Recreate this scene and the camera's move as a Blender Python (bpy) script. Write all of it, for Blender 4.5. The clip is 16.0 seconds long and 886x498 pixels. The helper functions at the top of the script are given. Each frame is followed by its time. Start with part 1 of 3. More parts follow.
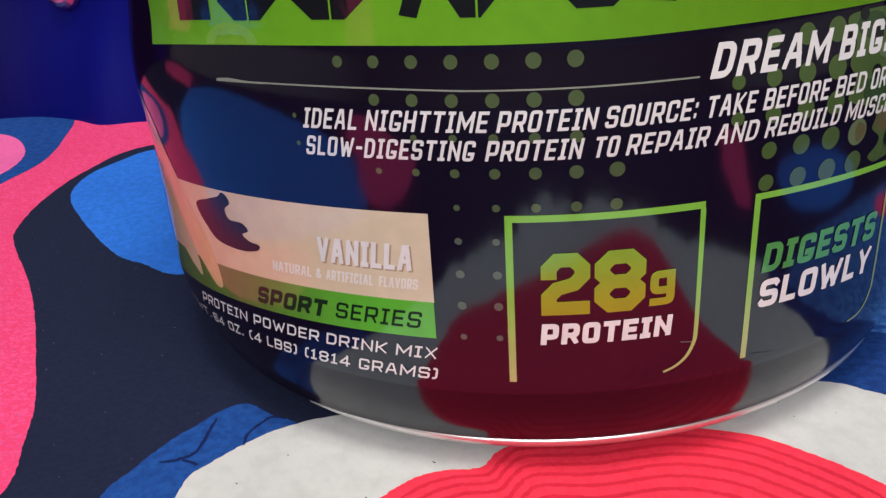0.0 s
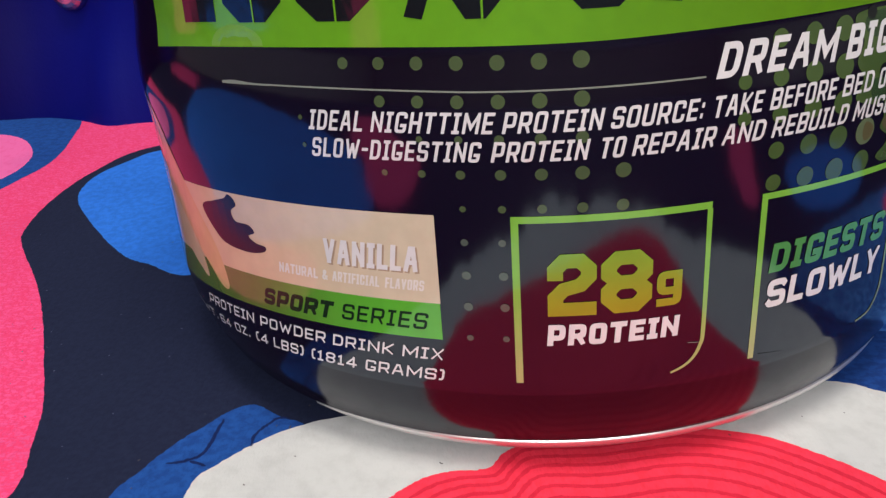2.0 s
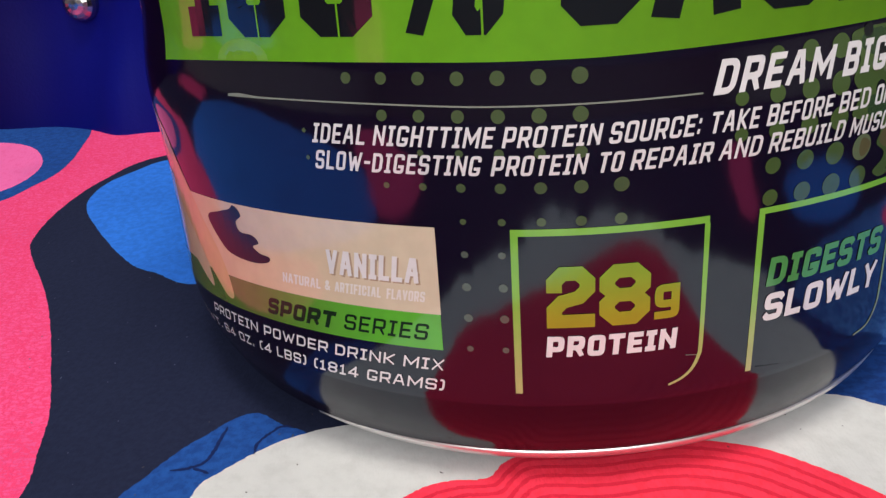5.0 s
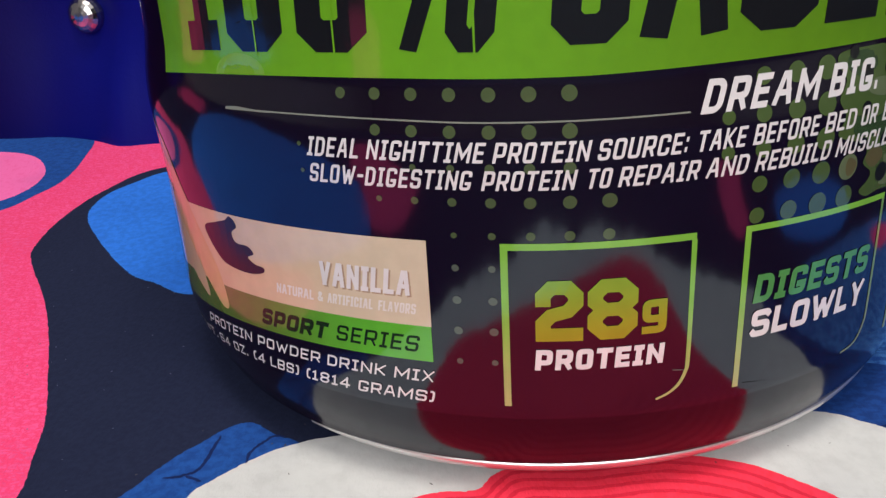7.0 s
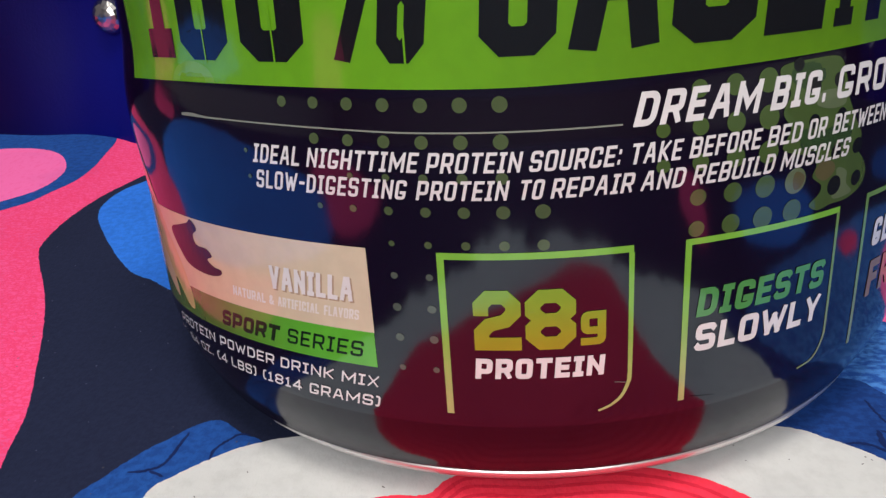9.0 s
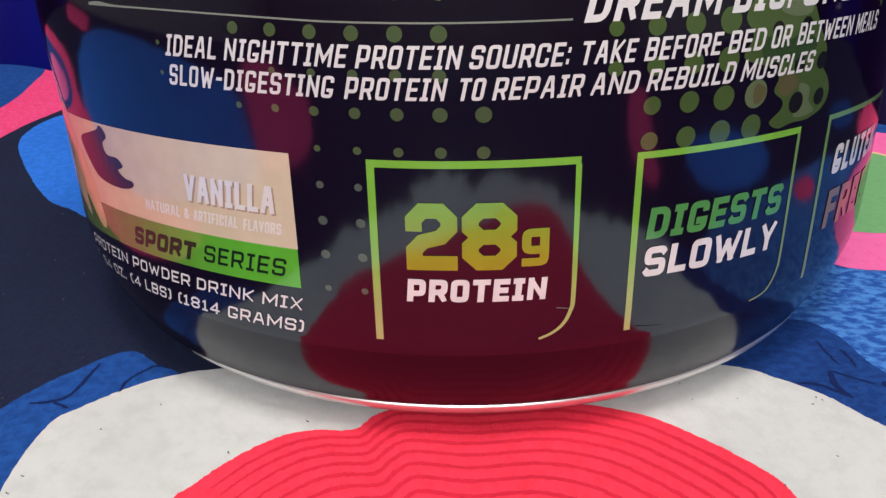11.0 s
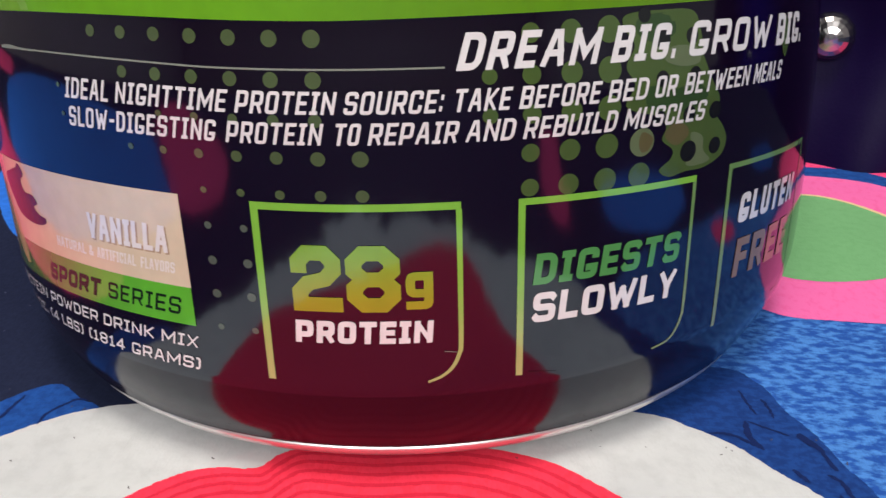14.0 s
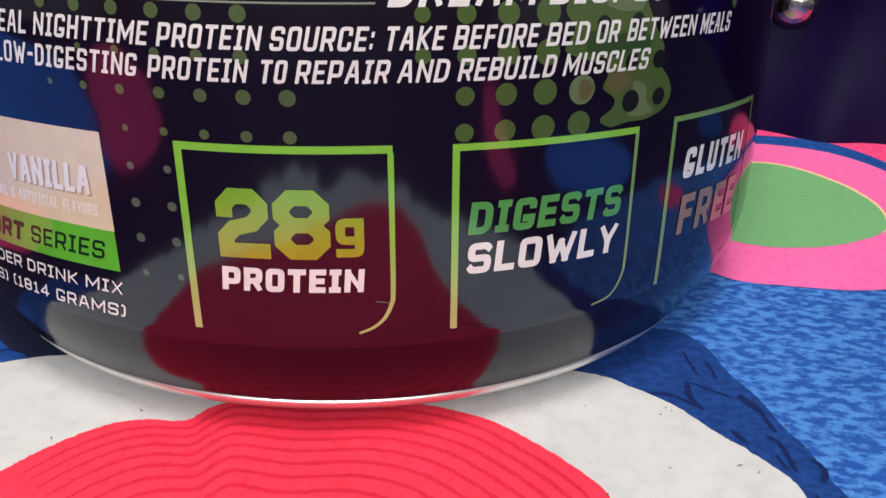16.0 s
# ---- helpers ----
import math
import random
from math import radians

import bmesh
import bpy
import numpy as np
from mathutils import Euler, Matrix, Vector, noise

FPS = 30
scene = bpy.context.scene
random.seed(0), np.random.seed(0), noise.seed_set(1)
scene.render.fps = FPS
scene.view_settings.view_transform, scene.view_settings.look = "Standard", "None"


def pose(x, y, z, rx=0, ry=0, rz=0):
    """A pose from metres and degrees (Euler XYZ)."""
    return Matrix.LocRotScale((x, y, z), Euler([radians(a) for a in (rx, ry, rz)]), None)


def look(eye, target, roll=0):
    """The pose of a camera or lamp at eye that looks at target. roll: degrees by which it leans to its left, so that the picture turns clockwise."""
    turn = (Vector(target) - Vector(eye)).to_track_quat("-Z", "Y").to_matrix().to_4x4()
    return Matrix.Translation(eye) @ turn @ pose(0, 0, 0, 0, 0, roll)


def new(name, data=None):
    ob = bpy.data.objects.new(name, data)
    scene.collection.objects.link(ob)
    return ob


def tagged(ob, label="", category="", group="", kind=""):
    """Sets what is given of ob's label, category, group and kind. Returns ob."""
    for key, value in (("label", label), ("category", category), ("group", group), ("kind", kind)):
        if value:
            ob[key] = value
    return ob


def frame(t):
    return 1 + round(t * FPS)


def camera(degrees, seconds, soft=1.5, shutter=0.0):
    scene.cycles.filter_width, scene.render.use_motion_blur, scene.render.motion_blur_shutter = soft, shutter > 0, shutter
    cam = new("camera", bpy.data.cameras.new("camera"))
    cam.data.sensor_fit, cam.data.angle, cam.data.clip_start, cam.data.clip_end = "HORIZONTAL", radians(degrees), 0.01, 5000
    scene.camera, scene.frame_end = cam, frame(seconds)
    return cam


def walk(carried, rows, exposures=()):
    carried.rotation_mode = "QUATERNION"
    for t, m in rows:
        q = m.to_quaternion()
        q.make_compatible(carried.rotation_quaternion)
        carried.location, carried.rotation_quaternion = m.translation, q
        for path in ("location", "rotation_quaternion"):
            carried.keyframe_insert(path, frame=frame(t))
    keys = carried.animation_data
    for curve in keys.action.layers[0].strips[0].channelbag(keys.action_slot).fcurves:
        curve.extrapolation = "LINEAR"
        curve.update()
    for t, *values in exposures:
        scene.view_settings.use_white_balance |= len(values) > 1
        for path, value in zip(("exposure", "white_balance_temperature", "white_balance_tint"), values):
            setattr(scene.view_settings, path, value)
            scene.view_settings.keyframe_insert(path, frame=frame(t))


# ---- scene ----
cam = camera(50.87, 16.0, soft=1.4, shutter=0.3)
ROWS = [
    (0.0, -0.0055, -0.2312, 0.1184, 3.15, -26.39, 3.49),
    (0.5, -0.0049, -0.2328, 0.1193, 3.30, -26.37, 3.59),
    (1.0, -0.0056, -0.2311, 0.1184, 3.30, -26.11, 3.65),
    (1.5, -0.0055, -0.2305, 0.1184, 3.32, -26.45, 3.79),
    (2.0, -0.0053, -0.2308, 0.1188, 3.46, -26.49, 3.87),
    (2.5, -0.0055, -0.2311, 0.1189, 3.52, -26.18, 3.90),
    (3.0, -0.0056, -0.2309, 0.1191, 3.51, -26.25, 3.88),
    (3.5, -0.0049, -0.2319, 0.1206, 3.93, -26.01, 4.23),
    (4.0, -0.0048, -0.2322, 0.1201, 3.83, -26.09, 4.03),
    (6.5, -0.0021, -0.2337, 0.1203, 4.54, -25.35, 3.35),
    (7.0, -0.0015, -0.2346, 0.1207, 4.59, -24.93, 3.16),
    (7.5, 0.0022, -0.2359, 0.1213, 5.64, -23.85, 3.11),
    (8.0, 0.0044, -0.2352, 0.1218, 6.70, -26.94, 3.43),
    (8.5, 0.0115, -0.2332, 0.1214, 7.56, -26.14, 4.32),
    (9.0, 0.0188, -0.2329, 0.1219, 8.24, -24.91, 3.66),
    (9.5, 0.0197, -0.2311, 0.1171, 7.29, -26.01, 2.48),
    (12.0, 0.0230, -0.2226, 0.1068, 6.18, -26.93, 1.05),
    (12.5, 0.0260, -0.2239, 0.1071, 6.76, -26.47, 0.80),
    (13.0, 0.0315, -0.2227, 0.1040, 8.02, -26.81, 0.46),
    (13.5, 0.0432, -0.2267, 0.1091, 11.71, -24.50, 2.71),
    (14.0, 0.0445, -0.2221, 0.1085, 8.72, -24.57, 1.10),
    (14.5, 0.0457, -0.2217, 0.1066, 7.78, -25.26, 0.18),
    (15.0, 0.0457, -0.2231, 0.1075, 7.43, -25.29, 0.04),
    (15.5, 0.0469, -0.2222, 0.1058, 6.97, -25.11, -0.21),
    (16.0, 0.0512, -0.2189, 0.1026, 7.96, -26.08, -0.52),
]
walk(cam, [(t, pose(x, y, z, 90 + pitch, roll, yaw)) for t, x, y, z, yaw, pitch, roll in ROWS], [(0.0, -0.07), (9.5, -0.06), (12.5, 0.02), (14.5, 0.05), (16.0, 0.06)])

# ---- light: a dim bedroom, daylight from a wide window behind the camera, a soft ceiling lamp, both unseen and added ----
world = bpy.data.worlds.new("room_air")
world.use_nodes = True
world.node_tree.nodes["Background"].inputs["Color"].default_value = (0.55, 0.6, 0.75, 1)
world.node_tree.nodes["Background"].inputs["Strength"].default_value = 0.05
scene.world = world


def area_lamp(name, size_x, size_y, watts, colour, m):
    lamp = bpy.data.lights.new(name, "AREA")
    lamp.shape, lamp.size, lamp.size_y, lamp.energy, lamp.color = "RECTANGLE", size_x, size_y, watts, colour
    ob = new(name, lamp)
    ob.matrix_world = m
    return tagged(ob, category="light", kind="structure")


area_lamp("window_light", 1.5, 1.3, 51, (0.97, 0.955, 0.955), look((0.15, -2.17, 1.2), (0.15, 0, 1.2)))
area_lamp("ceiling_light", 0.5, 0.5, 22, (1.0, 0.95, 0.88), look((0.1, -0.45, 1.90), (0.1, -0.4499, 0)))
scene.view_settings.exposure = 0.0


# ---- materials ----
def material(name, rough=0.5, metal=0.0, ior=1.45):
    m = bpy.data.materials.new(name)
    m.use_nodes = True
    b = m.node_tree.nodes["Principled BSDF"]
    b.inputs["Roughness"].default_value = rough
    b.inputs["Metallic"].default_value = metal
    b.inputs["IOR"].default_value = ior
    return m, m.node_tree, b


def node(tree, kind, **values):
    n = tree.nodes.new(kind)
    for key, value in values.items():
        n.inputs[key.replace("_", " ")].default_value = value
    return n


def rgba(c):
    return (*c, 1.0)


def place(tree, sx=1.0, sy=1.0, sz=1.0, turn=0.0):
    co = tree.nodes.new("ShaderNodeTexCoord")
    mp = tree.nodes.new("ShaderNodeMapping")
    mp.inputs["Scale"].default_value = (sx, sy, sz)
    mp.inputs["Rotation"].default_value = (0, 0, turn)
    tree.links.new(co.outputs["Object"], mp.inputs["Vector"])
    return mp.outputs["Vector"]


def blend(tree, fac, a, b):
    mix = tree.nodes.new("ShaderNodeMix")
    mix.data_type = "RGBA"
    for sock, value in ((mix.inputs["A"], a), (mix.inputs["B"], b)):
        if isinstance(value, tuple):
            sock.default_value = rgba(value)
        else:
            tree.links.new(value, sock)
    tree.links.new(fac, mix.inputs["Factor"])
    return mix.outputs["Result"]


def steps(tree, value, lo, hi):
    r = tree.nodes.new("ShaderNodeMapRange")
    r.interpolation_type = "SMOOTHSTEP"
    r.inputs["From Min"].default_value, r.inputs["From Max"].default_value = lo, hi
    tree.links.new(value, r.inputs["Value"])
    return r.outputs["Result"]


def fabric(name, light, dark, low, high, stretch=(1, 1), scale=420, weave=0.35, rough=0.85, fleck=None, veins=None):
    """Printed brushed fabric: a fine weave, blotches of a second shade, soft relief."""
    m, tree, b = material(name, rough)
    blot = node(tree, "ShaderNodeTexNoise", Scale=scale, Detail=5.0, Roughness=0.6)
    tree.links.new(place(tree, *stretch, 1.0, 0.25), blot.inputs["Vector"])
    fac = steps(tree, blot.outputs["Fac"], low, high)
    col = blend(tree, fac, dark, light)
    broad = node(tree, "ShaderNodeTexNoise", Scale=22.0, Detail=3.0)
    tree.links.new(place(tree), broad.inputs["Vector"])
    mix = tree.nodes.new("ShaderNodeMix")
    mix.data_type, mix.blend_type = "RGBA", "MULTIPLY"
    tree.links.new(steps(tree, broad.outputs["Fac"], 0.45, 0.75), mix.inputs["Factor"])
    tree.links.new(col, mix.inputs["A"])
    mix.inputs["B"].default_value = (0.86, 0.86, 0.88, 1)
    col = mix.outputs["Result"]
    if fleck:
        dots = node(tree, "ShaderNodeTexNoise", Scale=fleck[1], Detail=1.0)
        tree.links.new(place(tree, 1.0, 1.7, 1.0, 0.7), dots.inputs["Vector"])
        col = blend(tree, steps(tree, dots.outputs["Fac"], fleck[2], fleck[2] + 0.03), col, fleck[0])
    if veins:
        cells = node(tree, "ShaderNodeTexVoronoi", Scale=veins[1])
        cells.feature = "DISTANCE_TO_EDGE"
        wobble = node(tree, "ShaderNodeTexNoise", Scale=veins[1] * 0.7, Detail=3.0)
        tree.links.new(place(tree, 0.8, 1.25, 1.0, 0.35), wobble.inputs["Vector"])
        shift = tree.nodes.new("ShaderNodeMix")
        shift.data_type, shift.blend_type = "RGBA", "LINEAR_LIGHT"
        shift.inputs["Factor"].default_value = 0.0036
        tree.links.new(place(tree, 0.8, 1.25, 1.0, 0.35), shift.inputs["A"])
        tree.links.new(wobble.outputs["Color"], shift.inputs["B"])
        tree.links.new(shift.outputs["Result"], cells.inputs["Vector"])
        thread = steps(tree, cells.outputs["Distance"], 0.02, 0.17)
        col = blend(tree, thread, veins[0], col)
    tree.links.new(col, b.inputs["Base Color"])
    warp = node(tree, "ShaderNodeTexNoise", Scale=1500.0, Detail=3.0)
    tree.links.new(place(tree, 1.0, 0.45, 1.0, 0.1), warp.inputs["Vector"])
    bump = node(tree, "ShaderNodeBump", Strength=weave, Distance=0.0006)
    tree.links.new(warp.outputs["Fac"], bump.inputs["Height"])
    tree.links.new(bump.outputs["Normal"], b.inputs["Normal"])
    b.inputs["Specular IOR Level"].default_value = 0.2
    return m


PINK = fabric("hot_pink_print", (0.98, 0.105, 0.30), (0.95, 0.07, 0.23), 0.38, 0.55, (0.7, 1.5), 620, 0.6, veins=((0.94, 0.056, 0.19), 430))
ROSE = fabric("rose_print", (0.98, 0.17, 0.46), (0.96, 0.145, 0.41), 0.36, 0.5, (1, 0.6), 520)
CORAL = fabric("coral_red_print", (0.97, 0.047, 0.095), (0.93, 0.038, 0.075), 0.3, 0.6, (1, 0.6), 500)
LINE = fabric("dark_red_line_print", (0.78, 0.024, 0.060), (0.72, 0.020, 0.052), 0.3, 0.6)
NAVY = fabric("navy_print", (0.016, 0.022, 0.056), (0.012, 0.016, 0.044), 0.3, 0.7, (1, 1), 700, 0.3, 0.9, ((0.10, 0.12, 0.2), 160, 0.80))
BLUE = fabric("mid_blue_print", (0.016, 0.088, 0.36), (0.011, 0.058, 0.26), 0.35, 0.65)
# the blue band right of the tub, its shade put into a darker blue
SHADED_BLUE = fabric("shaded_blue_print", (0.013, 0.060, 0.26), (0.009, 0.040, 0.19), 0.4, 0.6, (1, 1.4), 420)
BRIGHT = fabric("bright_blue_print", (0.035, 0.215, 0.84), (0.026, 0.17, 0.70), 0.35, 0.65)
MOTTLED = fabric("mottled_blue_print", (0.080, 0.26, 0.69), (0.020, 0.092, 0.40), 0.41, 0.60, (0.72, 1.3), 400, 0.6)
SQUIGGLE = fabric("navy_line_print", (0.007, 0.020, 0.105), (0.006, 0.016, 0.085), 0.3, 0.6)
WHITE = fabric("off_white_print", (0.66, 0.66, 0.65), (0.60, 0.60, 0.59), 0.3, 0.6, (1, 1), 200, 0.25, 0.9, ((0.12, 0.11, 0.11), 210, 0.79))
GREEN = fabric("leaf_green_print", (0.20, 0.46, 0.20), (0.18, 0.43, 0.18), 0.3, 0.6)
LINT_DARK = fabric("dark_lint", (0.10, 0.09, 0.09), (0.07, 0.06, 0.06), 0.3, 0.6)
LINT_PALE = fabric("pale_lint", (0.16, 0.18, 0.24), (0.12, 0.13, 0.18), 0.3, 0.6)
CREAM_LINE = fabric("pale_yellow_line_print", (0.9, 0.65, 0.35), (0.85, 0.6, 0.3), 0.3, 0.6)


def ink(name, a, b_colour=None, axis=None, lo=0.0, hi=1.0, rough=0.09, ior=1.82):
    """Glossy printed label film, one colour or a fade along z or x."""
    m, tree, b = material(name, rough, 0.0, ior)
    n = node(tree, "ShaderNodeTexNoise", Scale=260.0, Detail=4.0)
    tree.links.new(place(tree), n.inputs["Vector"])
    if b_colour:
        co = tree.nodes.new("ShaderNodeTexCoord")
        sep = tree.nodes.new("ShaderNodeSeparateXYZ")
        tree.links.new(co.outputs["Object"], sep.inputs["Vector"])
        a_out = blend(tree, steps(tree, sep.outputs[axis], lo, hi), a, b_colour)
    else:
        a_out = a
    mix = tree.nodes.new("ShaderNodeMix")
    mix.data_type, mix.blend_type = "RGBA", "MULTIPLY"
    tree.links.new(steps(tree, n.outputs["Fac"], 0.3, 0.7), mix.inputs["Factor"])
    if isinstance(a_out, tuple):
        mix.inputs["A"].default_value = rgba(a_out)
    else:
        tree.links.new(a_out, mix.inputs["A"])
    mix.inputs["B"].default_value = (0.93, 0.93, 0.93, 1)
    tree.links.new(mix.outputs["Result"], b.inputs["Base Color"])
    b.inputs["Specular Tint"].default_value = (0.70, 0.86, 1.0, 1)
    wave = node(tree, "ShaderNodeTexNoise", Scale=70.0, Detail=3.0)
    tree.links.new(place(tree, 1, 1, 0.5), wave.inputs["Vector"])
    bump = node(tree, "ShaderNodeBump", Strength=0.16, Distance=0.0008)
    tree.links.new(wave.outputs["Fac"], bump.inputs["Height"])
    tree.links.new(bump.outputs["Normal"], b.inputs["Normal"])
    return m


BLACK_FILM = ink("black_label_film", (0.0050, 0.0012, 0.0080))
WHITE_INK = ink("white_ink", (0.72, 0.70, 0.70))
PALE_INK = ink("pale_grey_ink", (0.74, 0.70, 0.66))
BLACK_INK = ink("black_ink", (0.008, 0.008, 0.007))
# the band's weaker light at its right is put into this fade
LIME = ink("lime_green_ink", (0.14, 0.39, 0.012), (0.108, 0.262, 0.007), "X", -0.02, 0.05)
PALE_ARC = ink("pale_arc_ink", (0.19, 0.41, 0.05))
PALE_ARC_CORE = ink("yellow_green_arc_ink", (0.165, 0.375, 0.02))
BOX_GREEN = ink("box_green_ink", (0.40, 0.42, 0.16), (0.19, 0.46, 0.05), "Z", 0.022, 0.045)
NUMERAL = ink("numeral_green_yellow_ink", (0.30, 0.275, 0.012), (0.17, 0.36, 0.028), "Z", 0.035, 0.049)
WORD_GREEN = ink("word_green_ink", (0.075, 0.27, 0.07))
# green lettering with the pink cloth's reflection put into its colour
REFLECTED_BROWN = ink("brown_reflection_ink", (0.25, 0.15, 0.075))
BOX_PALE = ink("pale_box_green_ink", (0.20, 0.25, 0.12), (0.15, 0.28, 0.09), "Z", 0.022, 0.045)
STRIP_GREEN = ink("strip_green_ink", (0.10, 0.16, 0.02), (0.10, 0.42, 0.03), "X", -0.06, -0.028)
STRIP_TEXT = ink("dark_green_ink", (0.008, 0.024, 0.007), rough=0.2, ior=1.45)
CREAM = ink("cream_panel_ink", (0.70, 0.46, 0.28), (0.63, 0.54, 0.39), "X", -0.065, -0.025)
PETAL = ink("peach_petal_ink", (0.66, 0.42, 0.17), (0.72, 0.40, 0.22), "Z", 0.03, 0.055)
BEAN = ink("vanilla_bean_ink", (0.010, 0.011, 0.007), rough=0.2, ior=1.5)
DOT = ink("halftone_green_ink", (0.066, 0.095, 0.038))
# small dots, the white cloth's reflection mixed into their ink
DOT_FAINT = ink("faint_halftone_ink", (0.075, 0.095, 0.075))
CAMO = ink("camouflage_green_ink", (0.058, 0.098, 0.024))
CAMO_DARK = ink("camouflage_dark_ink", (0.030, 0.062, 0.018))
CAMO_TAN = ink("camouflage_tan_ink", (0.10, 0.088, 0.035))
CAMO_PALE = ink("camouflage_pale_ink", (0.11, 0.145, 0.07))
HAIR = ink("grey_green_line_ink", (0.22, 0.24, 0.20))
# metallic, so that the strip at the base mirrors the cloth
RIM, tree_, b_ = material("reflecting_rim", 0.33, 0.9)
b_.inputs["Base Color"].default_value = (0.80, 0.78, 0.77, 1)
SKIRT = ink("black_base_plastic", (0.0050, 0.0010, 0.0055), rough=0.15, ior=1.60)
PANEL_SHADOW = ink("tan_shadow_ink", (0.40, 0.29, 0.20))
LID = ink("black_lid_plastic", (0.012, 0.012, 0.013), rough=0.3, ior=1.5)


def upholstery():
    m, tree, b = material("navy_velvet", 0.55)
    # brighter left and dimmer right of the headboard, light put into the colour
    lit_wave = node(tree, "ShaderNodeTexWave", Scale=0.6, Distortion=0.9, Detail=2.0, Detail_Scale=3.0, Phase_Offset=4.34)
    tree.links.new(place(tree), lit_wave.inputs["Vector"])
    tree.links.new(blend(tree, steps(tree, lit_wave.outputs["Fac"], 0.35, 1.0), (0.0048, 0.001, 0.026), (0.0015, 0.004, 0.15)), b.inputs["Base Color"])
    fine = node(tree, "ShaderNodeTexNoise", Scale=900.0, Detail=3.0)
    tree.links.new(place(tree), fine.inputs["Vector"])
    bump = node(tree, "ShaderNodeBump", Strength=0.15, Distance=0.0006)
    tree.links.new(fine.outputs["Fac"], bump.inputs["Height"])
    tree.links.new(bump.outputs["Normal"], b.inputs["Normal"])
    b.inputs["Specular IOR Level"].default_value = 0.12
    return m


def plaster(name, c):
    m, tree, b = material(name, 0.9)
    n = node(tree, "ShaderNodeTexNoise", Scale=3.0, Detail=6.0)
    tree.links.new(place(tree), n.inputs["Vector"])
    tree.links.new(blend(tree, n.outputs["Fac"], tuple(v * 0.85 for v in c), c), b.inputs["Base Color"])
    return m


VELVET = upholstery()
WALL = plaster("wall_paint", (0.32, 0.30, 0.31))
CEIL = plaster("ceiling_paint", (0.8, 0.79, 0.77))
BOARDS = plaster("dark_floor", (0.07, 0.05, 0.045))
FRAME = plaster("white_frame_paint", (0.75, 0.75, 0.74))
GLASS, tree_, b_ = material("window_glass", 0.02, 0.0, 1.45)
b_.inputs["Transmission Weight"].default_value = 1.0
FROST, tree_, b_ = material("frosted_cover", 0.6)
b_.inputs["Base Color"].default_value = (0.9, 0.88, 0.85, 1)
b_.inputs["Emission Color"].default_value = (1.0, 0.95, 0.88, 1)
b_.inputs["Emission Strength"].default_value = 1.0
CHROME, tree_, b_ = material("polished_crystal_metal", 0.2, 1.0)
b_.inputs["Base Color"].default_value = (0.52, 0.50, 0.49, 1)


# ---- building helpers ----
def link(name, bm, mat, parent=None, smooth=False):
    me = bpy.data.meshes.new(name)
    bm.to_mesh(me)
    bm.free()
    me.materials.append(mat)
    if smooth:
        me.polygons.foreach_set("use_smooth", [True] * len(me.polygons))
    ob = new(name, me)
    ob.parent = parent
    return ob


def part(name, bm, mat, parent, label="", smooth=False):
    ob = link(name, bm, mat, parent, smooth)
    return tagged(ob, label) if label else ob


def box(x0, y0, z0, x1, y1, z1, bevel=0.0):
    bm = bmesh.new()
    bmesh.ops.create_cube(bm, size=1.0)
    for v in bm.verts:
        v.co = ((x0 + x1) / 2 + v.co.x * (x1 - x0), (y0 + y1) / 2 + v.co.y * (y1 - y0), (z0 + z1) / 2 + v.co.z * (z1 - z0))
    if bevel:
        bmesh.ops.bevel(bm, geom=bm.edges[:], offset=bevel, segments=3, affect="EDGES")
    return bm


def spline(points, closed=True, per=14):
    """A smooth curve through a few control points (Catmull-Rom)."""
    pts, out = [Vector(p) for p in points], []
    n = len(pts)
    for i in range(n if closed else n - 1):
        if closed:
            p0, p1, p2, p3 = pts[i - 1], pts[i], pts[(i + 1) % n], pts[(i + 2) % n]
        else:
            p0, p1, p2, p3 = pts[max(i - 1, 0)], pts[i], pts[i + 1], pts[min(i + 2, n - 1)]
        for k in range(per):
            t = k / per
            out.append(0.5 * ((2 * p1) + (p2 - p0) * t + (2 * p0 - 5 * p1 + 4 * p2 - p3) * t * t + (3 * p1 - p0 - 3 * p2 + p3) * t ** 3))
    if not closed:
        out.append(pts[-1])
    return out


def frayed(curve, size=0.18):
    """Small irregularities, as dye leaves them along threads."""
    return [p + Vector((noise.noise(Vector((p.x * 1.3, p.y * 1.3, 3.0))), noise.noise(Vector((p.x * 1.3, p.y * 1.3, 8.0))))) * size for p in curve]


def ragged(curve, size):
    """Roughens the print's side away from the tub, so its reflection looks ragged to the camera."""
    out = []
    for p in curve:
        much = min(1.0, max(0.0, (-138 - p.y) / 25))
        out.append(p + Vector((noise.noise(Vector((p.x * 0.11, p.y * 0.11, 21.0))) + 0.6 * noise.noise(Vector((p.x * 0.3, p.y * 0.3, 25.0))), noise.noise(Vector((p.x * 0.11, p.y * 0.11, 31.0))) + 0.6 * noise.noise(Vector((p.x * 0.3, p.y * 0.3, 35.0))))) * size * much)
    return out


def printed(points, level, mat, parent, name="printed_patch", per=14, fray=0.28, label="", far_rough=0.0):
    """A flat printed area of the blanket; control points in millimetres."""
    bm = bmesh.new()
    vs = [bm.verts.new((p.x / 1000, p.y / 1000, level)) for p in ragged(frayed(spline(points, True, per), fray), far_rough)]
    face = bm.faces.new(vs)
    bmesh.ops.triangulate(bm, faces=[face])
    bmesh.ops.recalc_face_normals(bm, faces=bm.faces[:])
    if bm.faces[0].normal.z < 0:
        bmesh.ops.reverse_faces(bm, faces=bm.faces[:])
    return part(name, bm, mat, parent, label)


